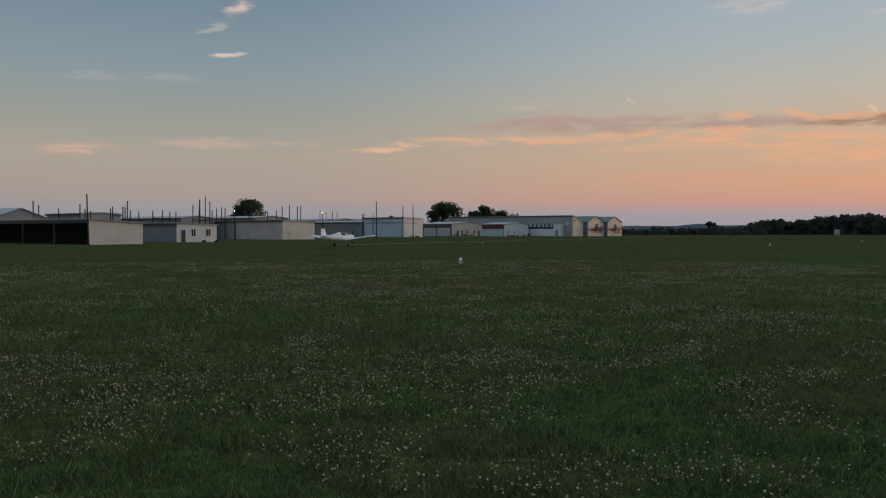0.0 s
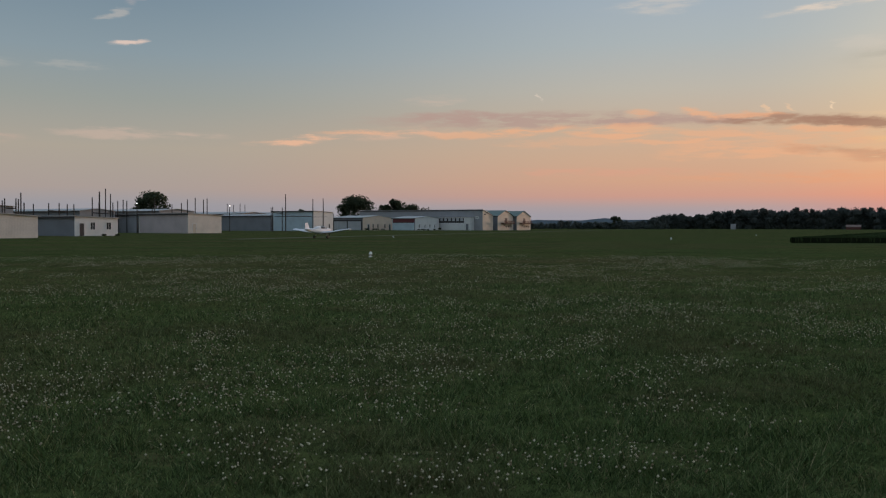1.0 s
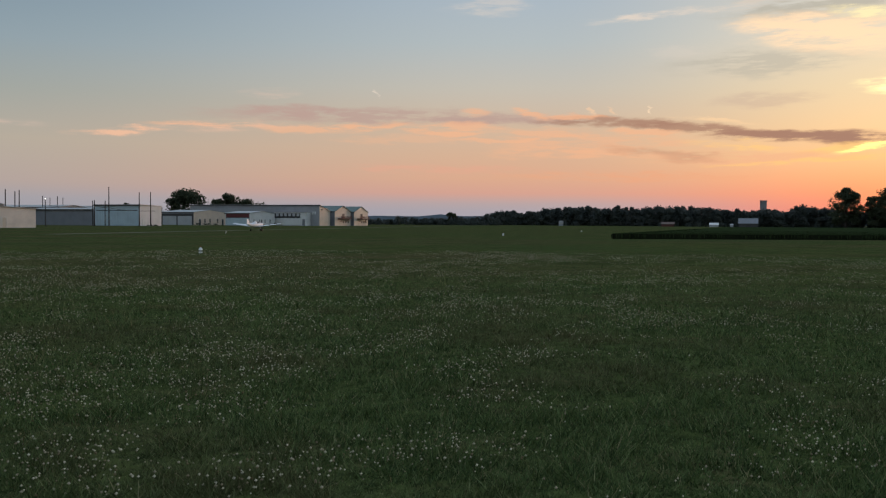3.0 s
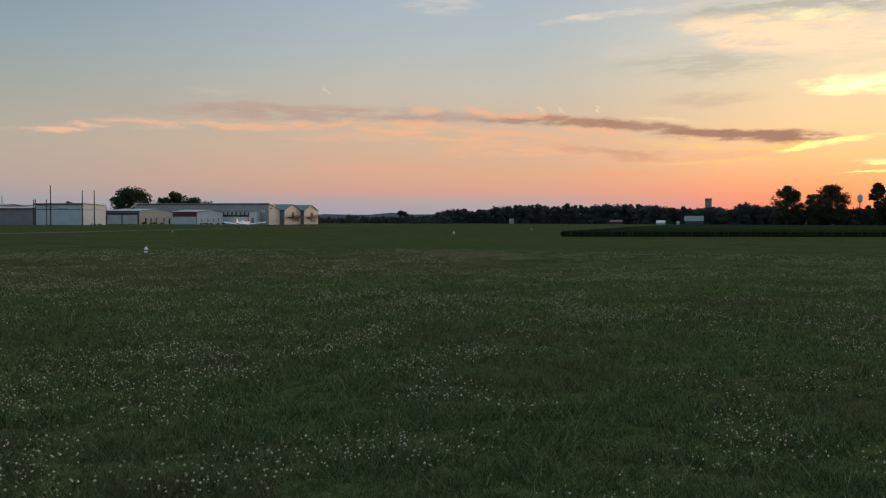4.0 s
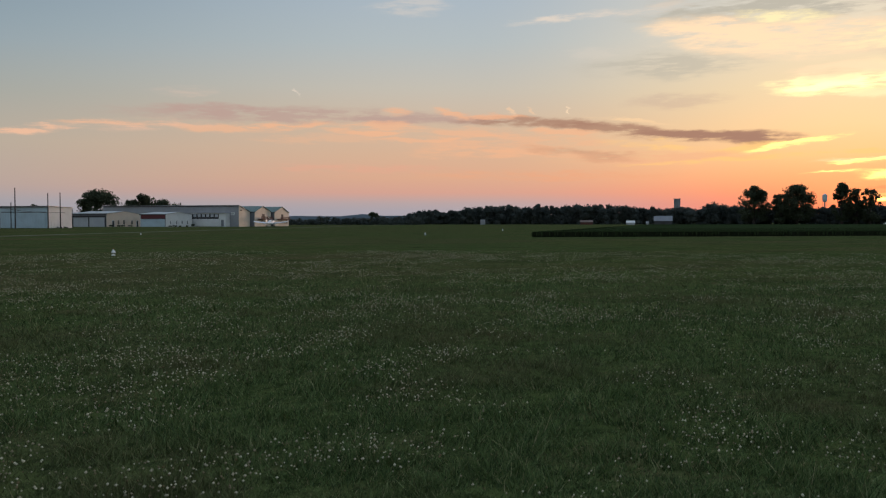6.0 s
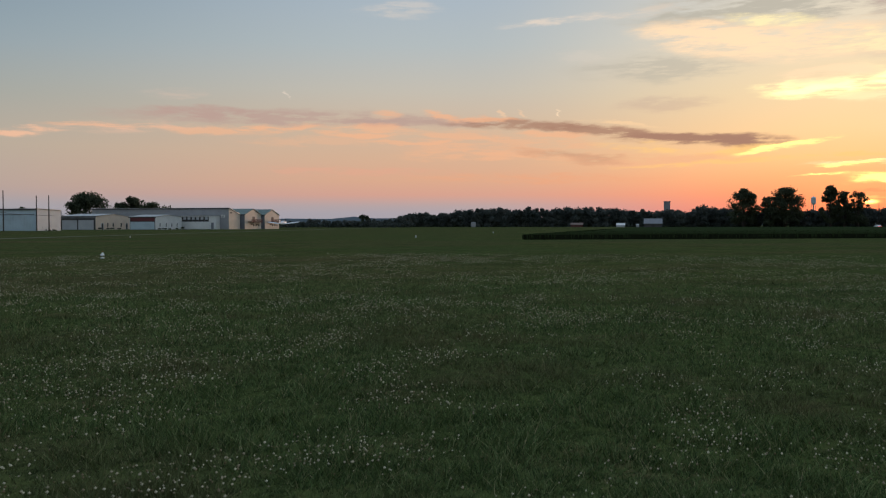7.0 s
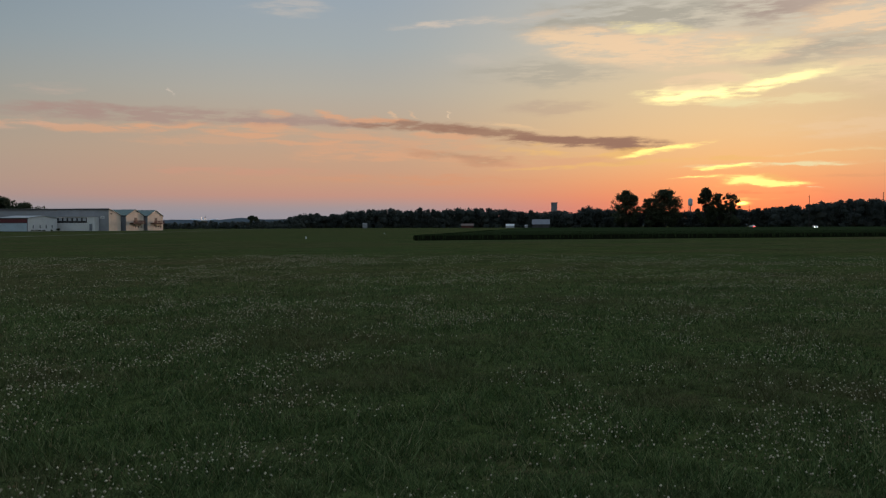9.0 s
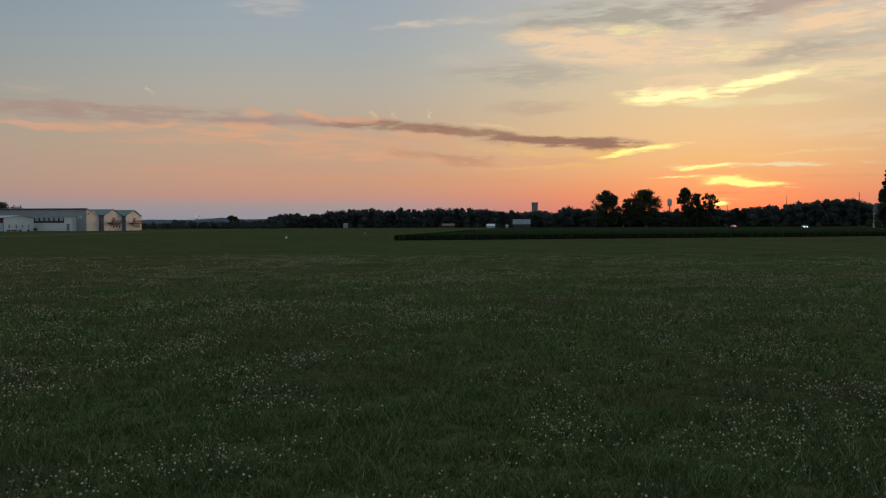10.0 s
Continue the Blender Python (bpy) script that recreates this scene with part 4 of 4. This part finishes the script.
# ---- runway markers ----


def marker(b, d, s=1.0):
    th = empty("runway_marker", Matrix.Translation(spot(b, d)), "small white cone marker on a stake in grass", "marker", "runway edge markers")
    part("base", tube([(0, 0, 0.0), (0, 0, 0.06 * s), (0, 0, 0.10 * s)], [0.15 * s, 0.15 * s, 0.08 * s], 14), M["markerwhite"], th)
    part("stake", tube([(0, 0, 0.06 * s), (0, 0, 0.3 * s)], [0.02, 0.02], 8), M["steel"], th)
    part("cone", tube([(0, 0, 0.22 * s), (0, 0, 0.25 * s), (0, 0, 0.38 * s), (0, 0, 0.47 * s)], [0.17 * s, 0.16 * s, 0.08 * s, 0.02 * s], 14), M["markerwhite"], th)
    part("lens", tube([(0, 0, 0.47 * s), (0, 0, 0.52 * s)], [0.03 * s, 0.02 * s], 8), M["orange"], th)


marker(1.2, 46, 0.68)
marker(21.35, 112, 0.7)
marker(26.6, 171, 0.6)
marker(2.7, 122, 0.5)

# ---- road vehicles far off ----


def car(label, front, rear):
    th = empty("car", Matrix.Identity(4), label, "car", "cars on the far road")
    prof = [(-2.2, 0.35), (2.2, 0.35), (2.25, 0.75), (1.3, 0.95), (0.6, 1.45), (-1.1, 1.5), (-1.9, 1.0), (-2.25, 0.9)]
    part("body", prism(prof, -0.85, 0.85), M["paint"], th)
    part("windscreen", prism([(0.66, 1.42), (1.28, 0.98), (1.32, 1.0), (0.7, 1.45)], -0.75, 0.75), M["canopy"], th)
    for x in (-1.4, 1.4):
        for y in (-0.86, 0.70):
            w = part("wheel", tube([(x, y, 0.34), (x, y + 0.16, 0.34)], [0.34, 0.34], 14), M["rubber"], th)
            part("rim", tube([(x, y - 0.005, 0.34), (x, y + 0.165, 0.34)], [0.19, 0.19], 10), M["steel"], w)
    for y in (-0.65, 0.65):
        part("headlight", tube([(2.2, y, 0.68), (2.3, y, 0.68)], [0.16, 0.14], 10), M["lamp"] if front else M["pane"], th)
        part("tail_light", tube([(-2.2, y, 0.8), (-2.3, y, 0.8)], [0.14, 0.12], 10), M["tail"] if rear else M["redpaint"], th)
    return th


car_a = car("pale car with bright headlights on the far road", True, False)
car_b = car("pale car with red tail lights on the far road", False, True)

# ---- the aircraft: origin on the ground under the main wheels, nose towards +y ----


def loft(sections, sides=16):
    """Oval sections (y, centre z, half width, half height)."""
    bm = bmesh.new()
    rings = []
    for y, z, w, h in sections:
        rings.append([bm.verts.new((w * math.copysign(abs(math.cos(a)) ** 0.8, math.cos(a)), y, z + h * math.copysign(abs(math.sin(a)) ** 0.8, math.sin(a)))) for a in (k * math.tau / sides for k in range(sides))])
    for a, b in zip(rings, rings[1:]):
        for k in range(sides):
            bm.faces.new((a[k], a[(k + 1) % sides], b[(k + 1) % sides], b[k]))
    bm.faces.new(rings[0])
    bm.faces.new(rings[-1][::-1])
    bmesh.ops.recalc_face_normals(bm, faces=bm.faces)
    return bm


def aerofoil(stations):
    """Wing panels: stations (x, leading y, chord, z, thickness)."""
    shape = [(0, 0), (0.05, 0.5), (0.3, 1.0), (0.7, 0.55), (1, 0.05), (0.7, -0.15), (0.3, -0.35), (0.05, -0.25)]
    bm = bmesh.new()
    rings = [[bm.verts.new((x, y - c * u, z + th * v)) for u, v in shape] for x, y, c, z, th in stations]
    n = len(shape)
    for a, b in zip(rings, rings[1:]):
        for k in range(n):
            bm.faces.new((a[k], a[(k + 1) % n], b[(k + 1) % n], b[k]))
    bm.faces.new(rings[0])
    bm.faces.new(rings[-1][::-1])
    bmesh.ops.recalc_face_normals(bm, faces=bm.faces)
    return bm


def aircraft():
    th = empty("aircraft", Matrix.Identity(4), "small white low-wing aircraft with fixed tricycle gear", "aircraft")
    part("fuselage", loft([(-4.3, 1.20, 0.05, 0.12), (-3.4, 1.14, 0.15, 0.20), (-2.0, 1.06, 0.32, 0.31), (-0.7, 1.02, 0.50, 0.42), (0.5, 1.02, 0.54, 0.44), (1.4, 1.05, 0.50, 0.38), (2.1, 1.07, 0.42, 0.31), (2.35, 1.10, 0.22, 0.2)]), M["paint"], th, smooth=True)
    part("canopy", loft([(-1.25, 1.34, 0.10, 0.08), (-0.7, 1.37, 0.37, 0.20), (0.1, 1.38, 0.44, 0.29), (0.8, 1.35, 0.42, 0.21), (1.25, 1.34, 0.30, 0.08)]), M["canopy"], th, "dark tinted bubble canopy", smooth=True)
    part("canopy_frame", loft([(0.36, 1.37, 0.455, 0.295), (0.46, 1.37, 0.452, 0.285)]), M["paint"], th)
    part("turtle_deck", loft([(-2.2, 1.28, 0.12, 0.08), (-1.1, 1.38, 0.32, 0.20), (-0.62, 1.42, 0.38, 0.25)]), M["paint"], th, smooth=True)
    for s in (-1, 1):
        w = part("wing", aerofoil([(s * 0.45, 0.95, 1.5, 0.68, 0.25), (s * 2.4, 0.90, 1.4, 0.92, 0.23), (s * 4.1, 0.80, 1.2, 1.16, 0.19), (s * 4.25, 0.72, 0.95, 1.24, 0.07)]), M["paint"], th, smooth=True)
        part("aileron", aerofoil([(s * 2.5, -0.475, 0.3, 1.0, 0.03), (s * 4.0, -0.36, 0.26, 1.2, 0.025)]), M["paint"], w)
        part("wing_tip_light", tube([(s * 4.28, 0.6, 1.27), (s * 4.28, 0.45, 1.27)], [0.04, 0.03], 6), M["redpaint"] if s < 0 else M["steel"], w)
        part("tailplane", aerofoil([(s * 0.10, -3.3, 0.85, 1.24, 0.06), (s * 1.35, -3.45, 0.65, 1.27, 0.04)]), M["paint"], th)
        part("gear_leg", tube([(s * 0.5, 0.0, 0.78), (s * 0.95, 0.0, 0.26)], [0.05, 0.04], 8), M["paint"], th)
        wh = part("main_wheel", tube([(s * 0.93, 0, 0.2), (s * 1.07, 0, 0.2)], [0.2, 0.2], 16), M["rubber"], th)
        part("hub", tube([(s * 0.92, 0, 0.2), (s * 1.08, 0, 0.2)], [0.09, 0.09], 10), M["trim"], wh)
    fin = aerofoil([(0, -3.05, 1.25, 0.0, 0.09), (0.86, -3.52, 0.74, 0.0, 0.06)])
    bmesh.ops.rotate(fin, verts=fin.verts, matrix=Matrix.Rotation(-math.pi / 2, 3, "Y"))
    bmesh.ops.translate(fin, verts=fin.verts, vec=(0, 0, 1.22))
    part("fin", fin, M["paint"], th, "tall white tail fin")
    part("nose_leg", tube([(0, 1.75, 0.8), (0, 1.85, 0.22)], [0.045, 0.035], 8), M["steel"], th)
    nw = part("nose_wheel", tube([(-0.06, 1.85, 0.17), (0.06, 1.85, 0.17)], [0.17, 0.17], 16), M["rubber"], th)
    part("hub", tube([(-0.07, 1.85, 0.17), (0.07, 1.85, 0.17)], [0.07, 0.07], 10), M["trim"], nw)
    part("spinner", loft([(2.35, 1.10, 0.17, 0.17), (2.55, 1.10, 0.13, 0.13), (2.72, 1.10, 0.03, 0.03)]), M["redpaint"], th, smooth=True)
    prop = part("propeller", boxes((-0.07, 2.42, 0.28, 0.07, 2.46, 1.92)), M["trim"], th)
    prop.data.transform(Matrix.Translation((0, 0, 0)))
    part("exhaust", tube([(-0.25, 1.7, 0.72), (-0.25, 1.35, 0.62)], [0.05, 0.05], 8), M["steel"], th)
    return th


plane = aircraft()

# ---- meadow plants ----


def patchy(x, y):
    return 0.5 + 0.45 * noise.noise(Vector((x * 0.16, y * 0.16, 2.0))) + 0.7 * noise.noise(Vector((x * 0.8, y * 0.8, 9.0))) + 0.2 * noise.noise(Vector((x * 1.7 + y * 0.6, y * 1.7 - x * 0.6, 5.3)))


def grass():
    rnd = np.random.default_rng(11)
    d = 3.0 * (36 / 3.0) ** rnd.random(620000)
    d = d[rnd.random(len(d)) < np.clip((36 - d) / 24, 0, 1) ** 1.2 * np.clip((d - 2.4) / 3.0, 0.05, 1)]
    n = len(d)
    b = np.radians(-32 + 96 * rnd.random(n))
    x, y = d * np.sin(b), d * np.cos(b)
    tuft = np.array([noise.noise(Vector((a * 1.9, c * 1.9, 4.0))) + 0.6 * noise.noise(Vector((a * 5.1, c * 5.1, 8.0))) for a, c in zip(x, y)])
    h = (0.022 + 0.10 * rnd.random(n) ** 2.0) * np.clip(0.75 + 1.5 * tuft, 0.25, 1.9)
    g = rnd.random(n) * math.tau
    lean = rnd.normal(0, 0.65, (n, 2)) * h[:, None]
    w = (0.0014 + 0.00030 * d) * (0.7 + 0.6 * rnd.random(n))
    c, s = np.cos(g) * w, np.sin(g) * w
    v = np.empty((n, 3, 3))
    v[:, 0] = np.stack([x - c, y - s, 0 * x], 1)
    v[:, 1] = np.stack([x + c, y + s, 0 * x], 1)
    v[:, 2] = np.stack([x + lean[:, 0], y + lean[:, 1], h], 1)
    return raw_mesh("grass", v.reshape(-1, 3).tolist(), np.arange(n * 3).reshape(-1, 3).tolist(), M["blade"])


tagged(new("grass", grass()), "short dark green grass blades of the meadow", "grass", kind="stuff")


def clover():
    rnd = random.Random(29)
    verts, faces = [], []
    made = 0
    while made < 44000:
        d = 4.0 + 44.0 * rnd.random() ** 0.72
        if rnd.random() > (15 / max(d, 15)) ** 0.5:
            continue
        b = radians(rnd.uniform(-32, 64))
        x, y = d * math.sin(b), d * math.cos(b)
        if patchy(x, y) < 0.42 + 0.46 * rnd.random():
            continue
        made += 1
        z, r = rnd.uniform(0.04, 0.12), (0.0056 + 0.0060 * rnd.random() ** 1.4) * (1 + 0.012 * d)
        i = len(verts)
        verts += [(x + r, y, z), (x, y + r, z), (x - r, y, z), (x, y - r, z), (x, y, z + r), (x, y, z - r)]
        faces += [(i + a, i + c, i + e) for a, c in ((0, 1), (1, 2), (2, 3), (3, 0)) for e in (4,)] + [(i + c, i + a, i + 5) for a, c in ((0, 1), (1, 2), (2, 3), (3, 0))]
    return raw_mesh("clover_flowers", verts, faces, M["flower"])


tagged(new("clover_flowers", clover()), "scattered small white clover heads in grass", "flowers", kind="stuff")

# ---- what moves ----


def motions():
    start, heading = Vector((-11.9, 98.3, 0)), 26.0
    way = Vector((math.sin(radians(heading)), math.cos(radians(heading)), 0))
    rows = [(0, 0, 0, 0), (0.5, 8.4, 0, 0), (1, 17.2, 0, 0), (1.5, 26.2, 0, 0), (2, 35.4, 0, 0), (2.5, 44.7, 0, 0.5), (4, 75.0, 0.05, 2), (4.5, 85.0, 0.1, 3), (5, 95.2, 0.2, 3.5),
            (5.5, 105.6, 0.4, 4), (7, 138.5, 1.2, 4.5), (7.5, 150.2, 1.6, 4.5), (8, 161.6, 2.1, 4.5), (8.5, 172.8, 2.4, 4.5), (9, 184.5, 2.7, 4.5), (10, 210.0, 3.3, 4.5)]
    walk(plane, [(t, Matrix.Translation(start + way * s + Vector((0, 0, z))) @ pose(0, 0, 0, up, 0, -heading)) for t, s, z, up in rows])
    walk(car_a, [(t, Matrix.Translation(spot(b, 430)) @ pose(0, 0, 0, 0, 0, 228)) for t, b in ((0, 48.2), (7.0, 53.1), (8.5, 54.14), (9.0, 54.5), (9.5, 54.85), (10, 55.2))])
    walk(car_b, [(t, Matrix.Translation(spot(b, 520)) @ pose(0, 0, 0, 0, 0, 70)) for t, b in ((0, 50.0), (7.5, 50.6), (10, 50.95))])


motions()
